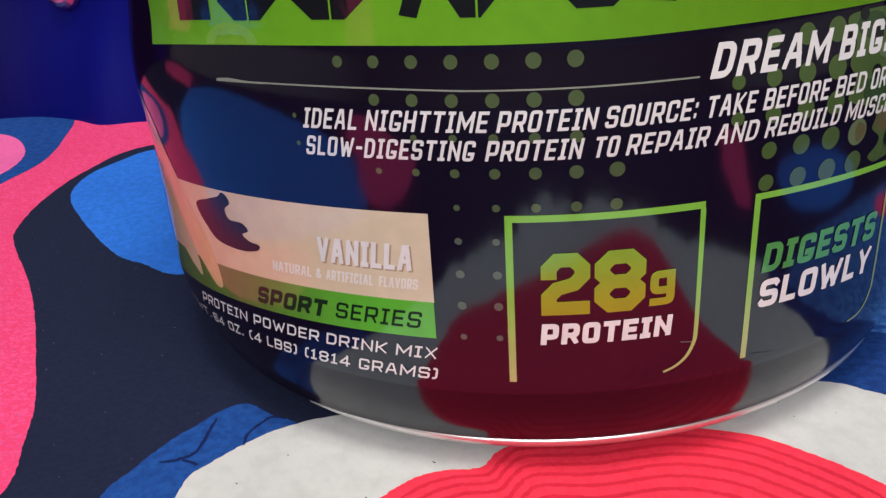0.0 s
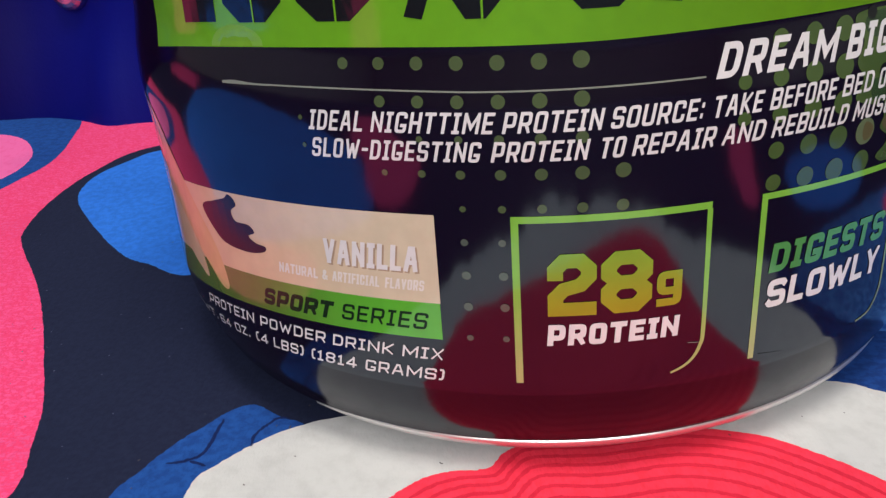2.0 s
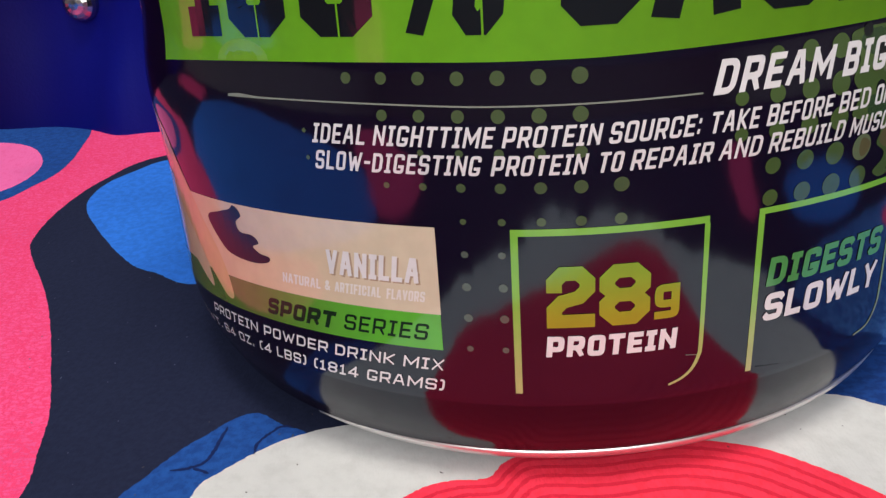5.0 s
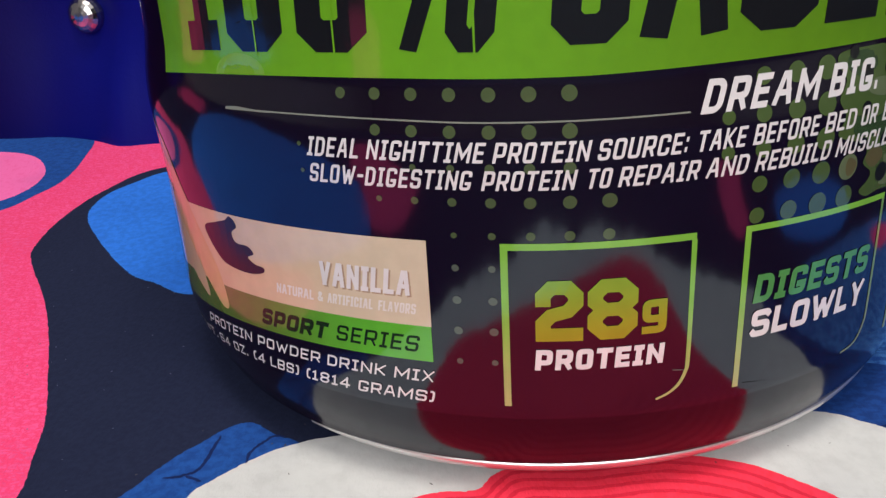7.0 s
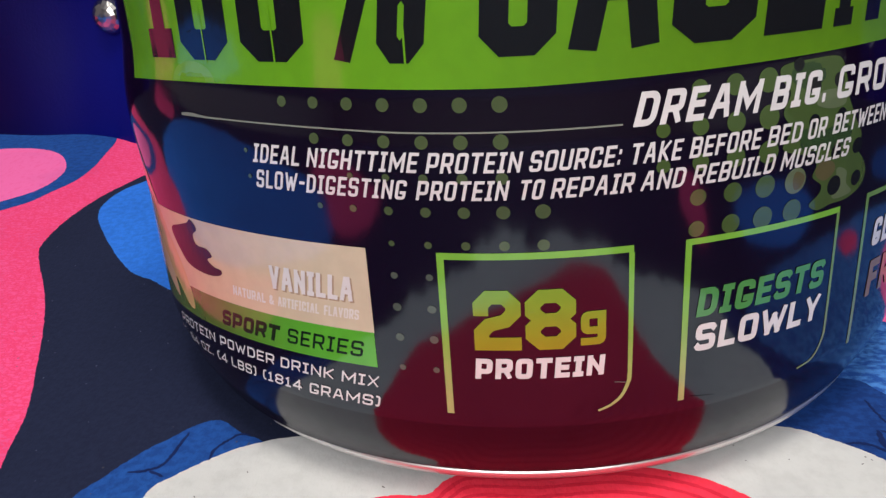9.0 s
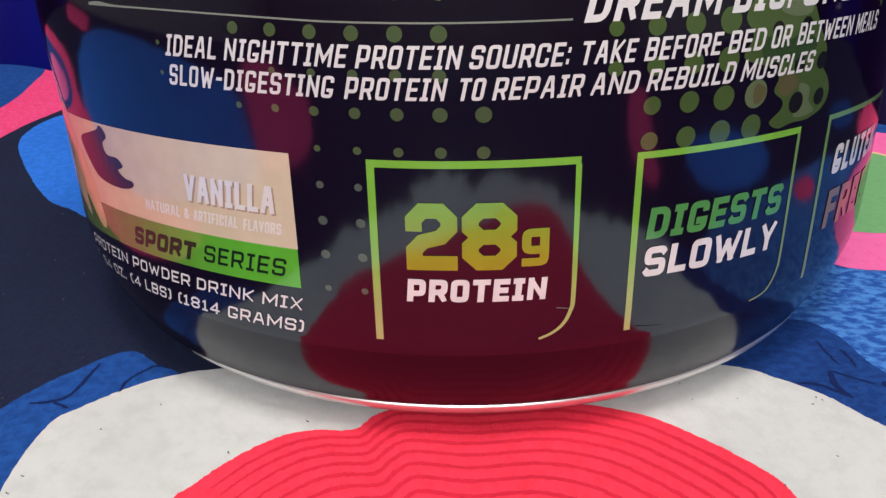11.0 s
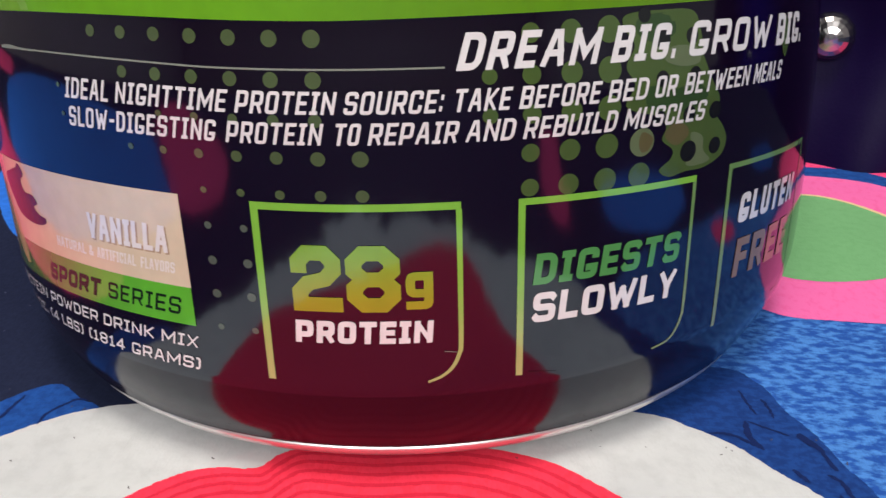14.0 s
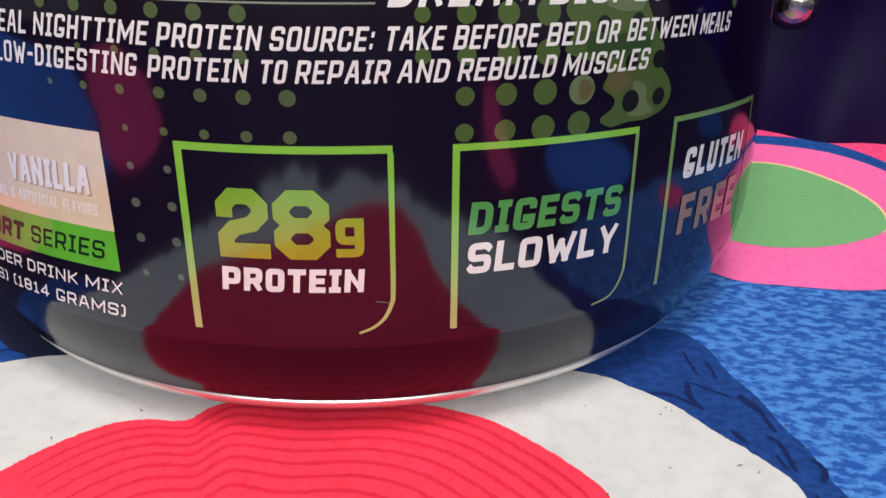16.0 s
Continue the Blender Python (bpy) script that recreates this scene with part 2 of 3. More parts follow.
def ribbon(curve, width, level):
    """A flat line of the given width in millimetres along a curve, thinner at its ends."""
    bm = bmesh.new()
    left, right, n = [], [], len(curve)
    for i, p in enumerate(curve):
        d = (curve[min(i + 1, n - 1)] - curve[max(i - 1, 0)]).normalized()
        w = width / 2 * (0.35 + 0.65 * min(1, 6 * i / n, 6 * (n - 1 - i) / n)) * (1 + 0.35 * noise.noise(Vector((p.x * 0.6, p.y * 0.6, 1))))
        s = Vector((-d.y, d.x)) * w
        left.append(bm.verts.new(((p.x + s.x) / 1000, (p.y + s.y) / 1000, level)))
        right.append(bm.verts.new(((p.x - s.x) / 1000, (p.y - s.y) / 1000, level)))
    for i in range(n - 1):
        bm.faces.new((right[i], right[i + 1], left[i + 1], left[i]))
    return bm


# ---- room shell: unseen surfaces, added to close the room and bounce light ----
def shell(name, bm, mat):
    return tagged(link(name, bm, mat), category="room", kind="structure")


shell("floor", box(-2.0, -2.2, -0.60, 2.0, 0.9, -0.55), BOARDS)
shell("ceiling", box(-2.0, -2.2, 2.0, 2.0, 0.9, 2.06), CEIL)
shell("wall_north", box(-2.0, 0.82, -0.55, 2.0, 0.9, 2.0), WALL)


def joined(*pieces):
    whole = bmesh.new()
    for piece in pieces:
        me = bpy.data.meshes.new("piece")
        piece.to_mesh(me)
        piece.free()
        whole.from_mesh(me)
        bpy.data.meshes.remove(me)
    return whole


shell("wall_south", joined(box(-2.0, -2.28, -0.55, -0.65, -2.2, 2.0), box(0.95, -2.28, -0.55, 2.0, -2.2, 2.0), box(-0.65, -2.28, -0.55, 0.95, -2.2, 0.5), box(-0.65, -2.28, 1.9, 0.95, -2.2, 2.0)), WALL)
# out of view; added so that the front lamp has an opening
window = tagged(new("window_1"), "unseen white framed window with four panes, added to hold the front lamp", "window", kind="structure")
part("window_frame", joined(box(-0.647, -2.275, 0.503, -0.59, -2.215, 1.897), box(0.89, -2.275, 0.503, 0.947, -2.215, 1.897), box(-0.59, -2.275, 0.503, 0.89, -2.215, 0.56), box(-0.59, -2.275, 1.84, 0.89, -2.215, 1.897)), FRAME, window)
part("window_sill", box(-0.7, -2.198, 0.46, 1, -2.10, 0.495, 0.006), FRAME, window)
part("mullion", box(0.13, -2.265, 0.56, 0.17, -2.225, 1.84), FRAME, window)
part("transom", joined(box(-0.59, -2.262, 1.18, 0.13, -2.228, 1.22), box(0.17, -2.262, 1.18, 0.89, -2.228, 1.22)), FRAME, window)
for x0, x1 in ((-0.588, 0.128), (0.172, 0.888)):
    for z0, z1 in ((0.562, 1.178), (1.222, 1.838)):
        pane = part("pane", box(x0, -2.248, z0, x1, -2.243, z1), GLASS, window)
        pane.visible_shadow = False
# invented fixture above the bed, out of view, housing the soft overhead lamp
fixture = tagged(new("ceiling_lamp"), "unseen flat square white ceiling lamp with a frosted cover, added for soft light", "ceiling lamp")
part("housing", joined(box(-0.18, -0.73, 1.93, 0.38, -0.71, 1.998), box(-0.18, -0.19, 1.93, 0.38, -0.17, 1.998), box(-0.18, -0.71, 1.93, -0.16, -0.19, 1.998), box(0.36, -0.71, 1.93, 0.38, -0.19, 1.998)), FRAME, fixture)
part("diffuser", box(-0.16, -0.71, 1.935, 0.36, -0.19, 1.95), FROST, fixture, "frosted cover")
shell("wall_west", box(-2.08, -2.2, -0.55, -2.0, 0.82, 2.0), WALL)
shell("wall_east", box(2.0, -2.2, -0.55, 2.08, 0.82, 2.0), WALL)

# ---- bed: base, mattress, padded headboard with crystal studs ----
HB = Matrix.Translation((-0.03, 0.114, 0)) @ Matrix.Rotation(-0.15, 4, "Z")
bed = tagged(new("bed"), "low upholstered bed with a padded navy headboard", "bed")
bed.matrix_world = HB
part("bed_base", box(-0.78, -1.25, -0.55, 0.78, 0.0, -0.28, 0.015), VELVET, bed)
part("mattress", box(-0.76, -1.23, -0.28, 0.76, 0.0, -0.012, 0.03), WHITE, bed)

STUDS = [(-0.163 + 0.316 * i, 0.0525 - 0.0112 * i + 0.13 * j) for i in range(-2, 4) for j in range(0, 3)]


def headboard_depth(x, z):
    """Padding that swells between the studs and dips at each of them."""
    d = min(math.hypot((x - a), (z - b)) for a, b in STUDS)
    pleat = sum(0.006 * math.exp(-((x - a - 0.016 - 0.03 * (z - 0.05)) / 0.011) ** 2) - 0.004 * math.exp(-((x - a + 0.022) / 0.016) ** 2) for a, b in STUDS[::3])
    return 0.012 * (1 - math.exp(-(d / 0.03) ** 2)) + pleat * (1 - math.exp(-(d / 0.02) ** 2)) + 0.003 * math.sin(x * 21 + 1.0) * math.sin(z * 14)


def headboard():
    bm = bmesh.new()
    nx, nz = 320, 70
    grid = []
    for j in range(nz + 1):
        z = -0.30 + 0.80 * j / nz
        row = []
        for i in range(nx + 1):
            x = -0.80 + 1.6 * i / nx
            row.append(bm.verts.new((x, 0.016 - headboard_depth(x, z) + 0.05 * max(0, (j - nz + 4) / 4) ** 2, z)))
        grid.append(row)
    for j in range(nz):
        for i in range(nx):
            bm.faces.new((grid[j][i], grid[j][i + 1], grid[j + 1][i + 1], grid[j + 1][i]))
    ext = bmesh.ops.extrude_edge_only(bm, edges=[e for e in bm.edges if e.is_boundary])
    for v in ext["geom"]:
        if isinstance(v, bmesh.types.BMVert):
            v.co.y = 0.10
    return bm


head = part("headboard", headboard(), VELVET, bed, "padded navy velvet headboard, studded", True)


def stud_mesh():
    """A faceted crystal button in a thin metal cup."""
    bm = bmesh.new()
    bmesh.ops.create_uvsphere(bm, u_segments=18, v_segments=12, radius=0.0082)
    for v in bm.verts:
        v.co.z *= 0.75
    bmesh.ops.rotate(bm, verts=bm.verts[:], cent=(0, 0, 0), matrix=Matrix.Rotation(radians(90), 3, "X"))
    return bm


first = None
for sx, sz in STUDS:
    at = Matrix.Translation((sx, 0.016 - headboard_depth(sx, sz) - 0.002, sz))
    if first is None:
        first = part("stud", stud_mesh(), CHROME, head, "shiny crystal button")
        first.matrix_local = at
    else:
        again = new("stud", first.data)
        again.parent = head
        again.matrix_local = at
        tagged(again, "shiny crystal button")

# ---- blanket with its printed shapes ----
blanket = tagged(new("blanket"), "bright printed blanket in pink, navy, blue and white, spread flat", "blanket")
sheet = bmesh.new()
bmesh.ops.create_grid(sheet, x_segments=2, y_segments=2, size=1.0)
for v in sheet.verts:
    v.co = HB @ Vector((0.775 * v.co.x, -0.618 + 0.627 * v.co.y, -0.0006))
ext = bmesh.ops.extrude_face_region(sheet, geom=sheet.faces[:])
for v in ext["geom"]:
    if isinstance(v, bmesh.types.BMVert):
        v.co.z = -0.011
bmesh.ops.recalc_face_normals(sheet, faces=sheet.faces[:])
part("cloth", sheet, NAVY, blanket, "dark navy cloth")


def lay(points, step, mat, **more):
    return printed(points, -0.00042 + 0.00005 * step, mat, blanket, **more)


lay([(-330, 178), (-290, 70), (-232, 15), (-195, -40), (-150, -88), (-122, -114), (-60, -60), (-60, 80), (-100, 142), (-250, 166)], 1, PINK)
lay([(-148, 106), (-162, 82), (-166.5, 56), (-165, 33), (-160, 20), (-143, -6), (-131, -28), (-122, -47), (-114, -65), (-110, -79), (-107, -92), (-108, -116), (-60, -130), (0, -100), (30, 0), (0, 90), (-100, 118)], 2, NAVY)
lay([(60, -40), (60, 20), (90, 60), (150, 56), (178, 20), (184, -20), (170, -62), (150, -92), (130, -104), (85, -99)], 1, MOTTLED)
lay([(-142, 102), (-153, 90), (-159.5, 76), (-158, 58), (-146, 38), (-127, 14), (-115, 5), (-95, 0), (-80, 60), (-110, 104)], 3, BRIGHT)
lay([(-197, 150), (-187, 119), (-184, 94), (-188, 78), (-194, 64), (-215, 48), (-245, 50), (-275, 90), (-268, 168), (-230, 162)], 3, BLUE)
lay([(-230, 131), (-211, 124), (-197, 106), (-193.5, 88), (-199, 73), (-216, 60), (-240, 66), (-256, 95), (-248, 126)], 4, ROSE)
lay([(-86, -98), (-82.8, -87), (-77.8, -77.9), (-74.1, -73.4), (-70.2, -68.4), (-66.3, -66), (-63.4, -66.6), (-57.7, -70.9), (-52.4, -73.4), (-48, -82), (-50, -100), (-72, -118)], 5, BLUE)
lay([(30, -50), (72, -42), (82.4, -46.9), (86.7, -57.2), (90.9, -64.6), (94.3, -74.0), (97.4, -80.2), (100, -89), (107, -102), (113, -116), (104, -132), (70, -100)], 5, SHADED_BLUE)
lay([(-70.5, -110), (-71.3, -92), (-67.6, -86), (-61.6, -79.6), (-55, -74.8), (-45, -71), (-20, -66), (20, -58), (58, -61.5), (67, -65), (75.5, -70.5), (82, -77.5), (87, -82), (93.4, -89.6), (95.5, -98), (99, -108), (109, -122), (104, -142), (90, -163), (82, -175), (80, -186), (66, -206), (50, -218), (37, -222), (30, -213), (22, -213), (14, -228), (-10, -219), (-24, -201), (-42, -182), (-62, -147)], 6, WHITE, far_rough=7.0)
DOME = [(-41, -112), (-37.5, -105), (-33, -98), (-27, -92), (-21, -89.3), (-13.5, -88.4), (-10.3, -84), (-6, -81.5), (8, -79), (26, -77), (40, -79.5), (50, -85.5), (58.5, -92.5), (63, -98.5), (65.1, -110), (66, -128), (68, -147), (71, -166), (68, -184), (56, -194), (41, -193), (28, -189), (16, -185), (-3, -176), (-15, -171), (-28, -160), (-39, -150), (-42.5, -132)]
lay(DOME, 7, CORAL)
for i in range(11):
    k = 1 - 0.041 * (i + 1) - 0.0016 * i * i
    ring = [Vector((12 + (x - 12) * (k * 0.98), -140 + (y + 140) * k)) for x, y in DOME[1:15]]
    ring = [p + Vector((0, 1.4 * math.exp(-((p.x + 2 - 0.6 * i) / 5) ** 2) - 0.9 * math.exp(-((p.x - 7 - 0.4 * i) / 5) ** 2))) for p in ring]
    part("printed_line", ribbon(frayed(spline(ring, False), 0.25), 0.95, -0.00042 + 0.00005 * 8), LINE, blanket)

lay([(-470, 44), (-520, 40), (-640, 60), (-720, 100), (-700, 190), (-590, 165), (-500, 120)], 4, PINK)

# green oval with its pink and blue rings
lay([(70, 108), (90, 86), (116, 84), (132, 82), (143, 74), (153, 61), (180, 40), (194, 44), (204, 56), (205, 70), (198, 82), (182, 92), (120, 108)], 3, PINK)
lay([(75, 40), (80, 86), (100, 92), (116, 92.5), (132, 91), (143, 84), (153, 70), (161, 48), (160, 15), (140, -4), (100, -10), (78, 0)], 4, BLUE)
lay([(80, 0), (91, -15), (105, -17.5), (127, -16), (147, -3), (155, 22), (154, 50), (147, 68), (133, 80), (113, 83.5), (92, 80), (80, 40)], 5, ROSE)
lay([(110, 66), (122, 63.4), (134, 51.2), (140, 36), (138.5, 21), (131, 13), (117, 5.5), (100, 4.5), (87, 14), (84, 42), (94, 60)], 6, CREAM_LINE)
lay([(110, 64.6), (121.5, 62), (133, 50), (139, 35.5), (138, 21), (131, 12.5), (117, 5), (100, 4), (87, 14), (84, 40), (94, 58.5)], 7, GREEN)

# shapes further out, seen in the gloss of the tub
lay([(154, -118), (166, -84), (192, -72), (210, -92), (204, -126), (182, -148), (164, -140)], 3, BRIGHT)
lay([(-124, -170), (-142, -112), (-156, -68), (-178, -37), (-210, -14), (-245, 20), (-330, 34), (-470, 30), (-600, -40), (-590, -150), (-460, -210), (-330, -232), (-216, -220), (-160, -196)], 3, BRIGHT)
lay([(-106, -198), (-126, -180), (-164, -202), (-222, -240), (-320, -330), (-420, -440), (-380, -470), (-260, -370), (-170, -290), (-112, -236)], 4, PINK)
lay([(132, -160), (142, -154), (168, -186), (200, -230), (190, -240), (150, -196)], 3, PINK)
lay([(155, -40), (158, -30), (167, -27), (173, -34), (171, -43), (163, -46)], 4, PINK)
lay([(204, 22), (210, 8), (224, 4), (236, 16), (234, 36), (218, 42), (207, 36)], 4, BLUE)

# lint and dust caught on the cloth
def lint(x, y, size, turn, level, mat):
    d = Vector((math.cos(turn), math.sin(turn))) * size
    mid = Vector((x, y)) + Vector((-d.y, d.x)) * 0.25
    part("lint_fibre", ribbon(spline([(x - d.x, y - d.y), tuple(mid), (x + d.x, y + d.y)], False, 4), 0.22, level), mat, blanket)


dust = random.Random(5)
for _ in range(46):
    x, y = dust.uniform(-85, 95), dust.uniform(-128, -64)
    ring_x, ring_y = (x - 12) / 52, (y + 140) / 60
    if ring_x ** 2 + ring_y ** 2 > 1.12:
        lint(x, y, dust.uniform(0.12, 0.55), dust.uniform(0, 3.1), -0.00042 + 0.00005 * 9.5, LINT_DARK)
    else:
        lint(x, y, dust.uniform(0.1, 0.25), dust.uniform(0, 3.1), -0.00042 + 0.00005 * 9.5, LINE)
for _ in range(40):
    lint(dust.uniform(-158, -90), dust.uniform(-90, 60), dust.uniform(0.08, 0.3), dust.uniform(0, 3.1), -0.00042 + 0.00005 * 9.5, LINT_PALE)

for x, y in ((73.5, -71.3), (74.4, -72.2), (72.3, -73.6), (72.9, -88.9), (-60.5, -92.4), (-52.1, -84.0)):
    lint(x, y, 0.28, x * 3.7, -0.00042 + 0.00005 * 9.5, LINT_DARK)

# navy squiggles on the blue band; the stroke from (84.7, -76.3) paints a shadow's edge
LEVEL, count = -0.00042 + 0.00005 * 6.6, 0
for wide, pts in ((0.8, [(-78.5, -85.5), (-74.9, -84.9), (-71.6, -82.2), (-70.7, -75.2), (-70.4, -71)]), (0.8, [(-73.7, -84.8), (-70, -86.5)]), (0.7, [(-62, -80.7), (-62.2, -76.7), (-59.8, -72.5), (-58.4, -71), (-55.7, -71.3)]),
                  (0.6, [(78.4, -50.8), (79.6, -56), (80.8, -59.4)]), (0.6, [(82.5, -53.5), (83.4, -56.6), (84, -60.2)]), (1.3, [(78.3, -61.9), (78.2, -65.2), (78.6, -68), (80.6, -70.9)]), (0.6, [(78.8, -61.8), (81.4, -63.5), (85.9, -65.8)]),
                  (0.8, [(70.7, -66.8), (74.5, -66.7), (77.5, -68.5), (79.9, -70.6)]), (1.7, [(87.6, -65), (89.3, -67.6), (91.5, -70.1)]), (0.9, [(90.6, -69), (91.8, -73.6), (92.6, -75.9)]), (0.9, [(90.6, -77.1), (92.7, -79.3), (93.7, -84), (94.1, -86.6)]),
                  (0.6, [(91.5, -82.7), (92.7, -86.4)]), (1.1, [(97.3, -82.8), (99, -85.6), (97.8, -88.8)]), (1.0, [(84.7, -76.3), (87.1, -79.9)]), (0.8, [(100, -92), (103, -97), (103, -103)]), (0.7, [(96, -92), (98.5, -98), (101, -106)])):
    part("printed_line", ribbon(frayed(spline(pts, False, 10), 0.3), wide, LEVEL + 0.000004 * count), SQUIGGLE, blanket)
    count += 1

# ---- the tub ----
PROFILE = [(0.076, 0.0), (0.0805, 0.0004), (0.0845, 0.0022), (0.0881, 0.0057), (0.0889, 0.0074), (0.0904, 0.0105), (0.0919, 0.0150), (0.0929, 0.0200), (0.0931, 0.0230), (0.0932, 0.032), (0.0932, 0.060), (0.0932, 0.0665),
           (0.0930, 0.0705), (0.0926, 0.0742), (0.0920, 0.0780), (0.0915, 0.0815), (0.0913, 0.0855), (0.0912, 0.098), (0.0911, 0.150), (0.0911, 0.156), (0.0912, 0.161), (0.0925, 0.167), (0.0922, 0.174), (0.0895, 0.183), (0.084, 0.190), (0.078, 0.194), (0.076, 0.197)]
CURVE = spline(PROFILE[3:], False, 4)
RZ = [p.y for p in CURVE]
RR = [p.x for p in CURVE]


def radius(z):
    return float(np.interp(z, RZ, RR))


def turned(profile, n=160, capped=True):
    bm = bmesh.new()
    rings = [[bm.verts.new((r * math.sin(2 * math.pi * i / n), -r * math.cos(2 * math.pi * i / n), z)) for i in range(n)] for r, z in profile]
    for a, b in zip(rings, rings[1:]):
        for i in range(n):
            bm.faces.new((a[i], a[(i + 1) % n], b[(i + 1) % n], b[i]))
    if capped:
        bm.faces.new(rings[0][::-1])
        bm.faces.new(rings[-1])
    return bm


def dip(a):
    """Lowers the printed rows towards the sides of the label to fit the camera's view."""
    return 0.0031 * (a + 10) ** 2 if a < -10 else (0.0017 * (a - 10) ** 2 if a > 10 else 0.0)


def on_tub(a, z, lift):
    """Angle in degrees and height in millimetres on the label, lifted off the surface by millimetres."""
    z = (z - dip(a)) / 1000
    r = radius(z) + 0.4 * lift / 1000
    return Vector((r * math.sin(radians(a)), -r * math.cos(radians(a)), z))


tub = tagged(new("supplement_tub"), "black glossy protein powder tub with green and white lettering", "tub")
body_curve = [(p.x, p.y) for p in spline(PROFILE[3:], False, 4)]
crease = max(i for i, p in enumerate(body_curve) if p[1] < 0.0205)
part("base_skirt", turned(PROFILE[:3] + body_curve[:crease + 1], capped=False), SKIRT, tub, "black moulded base", True)
part("body", turned(body_curve[crease:], capped=False), BLACK_FILM, tub, "glossy black label film", True)
part("underside", turned([(0.030, 0.0012), (0.072, 0.0008), (0.076, 0.0)]), SKIRT, tub, smooth=True)


def reflecting_arc(a0, a1, n=110):
    """A metallic strip for the cloth's reflection below the skirt, only where it shows bright, tapering out at both
    ends.
    """
    bm = bmesh.new()
    rings = []
    for i in range(n + 1):
        a = radians(a0 + (a1 - a0) * i / n)
        full = min(1.0, 5 * i / n, 5 * (n - i) / n)
        rings.append([bm.verts.new(((r - 0.0006 * (1 - full)) * math.sin(a), -(r - 0.0006 * (1 - full)) * math.cos(a), z)) for r, z in ((0.0850, 0.0034), (0.0866, 0.0035), (0.0875, 0.0040), (0.08818, 0.0047), (0.08850, 0.0055), (0.08858, 0.0062), (0.0876, 0.0067))])
    for p, q in zip(rings, rings[1:]):
        for k in range(len(p) - 1):
            bm.faces.new((p[k], q[k], q[k + 1], p[k + 1]))
    return bm


part("bottom_rim", reflecting_arc(-34, 59), RIM, tub, "bright reflection along the base edge, built as a metallic strip", True)
lid_profile = [(0.074, 0.1955), (0.0795, 0.1955), (0.0805, 0.197), (0.0805, 0.221), (0.079, 0.2245), (0.074, 0.226), (0.072, 0.2248)]
lid = part("lid", turned(lid_profile), LID, tub, "plain black screw lid", True)


def patch(a0, a1, low, high, lift, mat, name, label="", n=None, parent=None):
    """An area of ink between two heights, each a number or a function of the angle."""
    bm = bmesh.new()
    n = n or max(2, int(abs(a1 - a0) / 1.0))
    rows = max(1, int(abs((high(a0) if callable(high) else high) - (low(a0) if callable(low) else low)) / 1.6))
    grid = []
    for i in range(n + 1):
        a = a0 + (a1 - a0) * i / n
        lo = low(a) if callable(low) else low
        hi = high(a) if callable(high) else high
        grid.append([bm.verts.new(on_tub(a, lo + (hi - lo) * k / rows, lift)) for k in range(rows + 1)])
    for i in range(n):
        for k in range(rows):
            bm.faces.new((grid[i][k], grid[i + 1][k], grid[i + 1][k + 1], grid[i][k + 1]))
    return part(name, bm, mat, parent or tub, label, True)


def outline(points, lift, mat, name, label="", per=8, closed_curve=True):
    """A smooth inked shape from control points in degrees and millimetres."""
    bm = bmesh.new()
    curve = spline(points, True, per) if closed_curve else [Vector(p) for p in points]
    face = bm.faces.new([bm.verts.new((p.x, p.y, 0)) for p in curve])
    return wrapped(bm, lift, mat, name, label)


def wrapped(bm, lift, mat, name, label="", step=1.6):
    """Lays a flat mesh, x in degrees and y in millimetres, round the tub."""
    xs = [v.co.x for v in bm.verts]
    ys = [v.co.y for v in bm.verts]
    x = math.floor(min(xs) / step) * step + step
    while x < max(xs):
        bmesh.ops.bisect_plane(bm, geom=bm.verts[:] + bm.edges[:] + bm.faces[:], plane_co=(x, 0, 0), plane_no=(1, 0, 0))
        x += step
    y = math.floor(min(ys) / 4) * 4 + 4
    while y < max(ys):
        bmesh.ops.bisect_plane(bm, geom=bm.verts[:] + bm.edges[:] + bm.faces[:], plane_co=(0, y, 0), plane_no=(0, 1, 0))
        y += 4
    for v in bm.verts:
        v.co = on_tub(v.co.x, v.co.y, lift + v.co.z)
    bmesh.ops.recalc_face_normals(bm, faces=bm.faces[:])
    f = bm.faces[0]
    c = f.calc_center_median()
    if f.normal.x * c.x + f.normal.y * c.y < 0:
        bmesh.ops.reverse_faces(bm, faces=bm.faces[:])
    return part(name, bm, mat, tub, label)


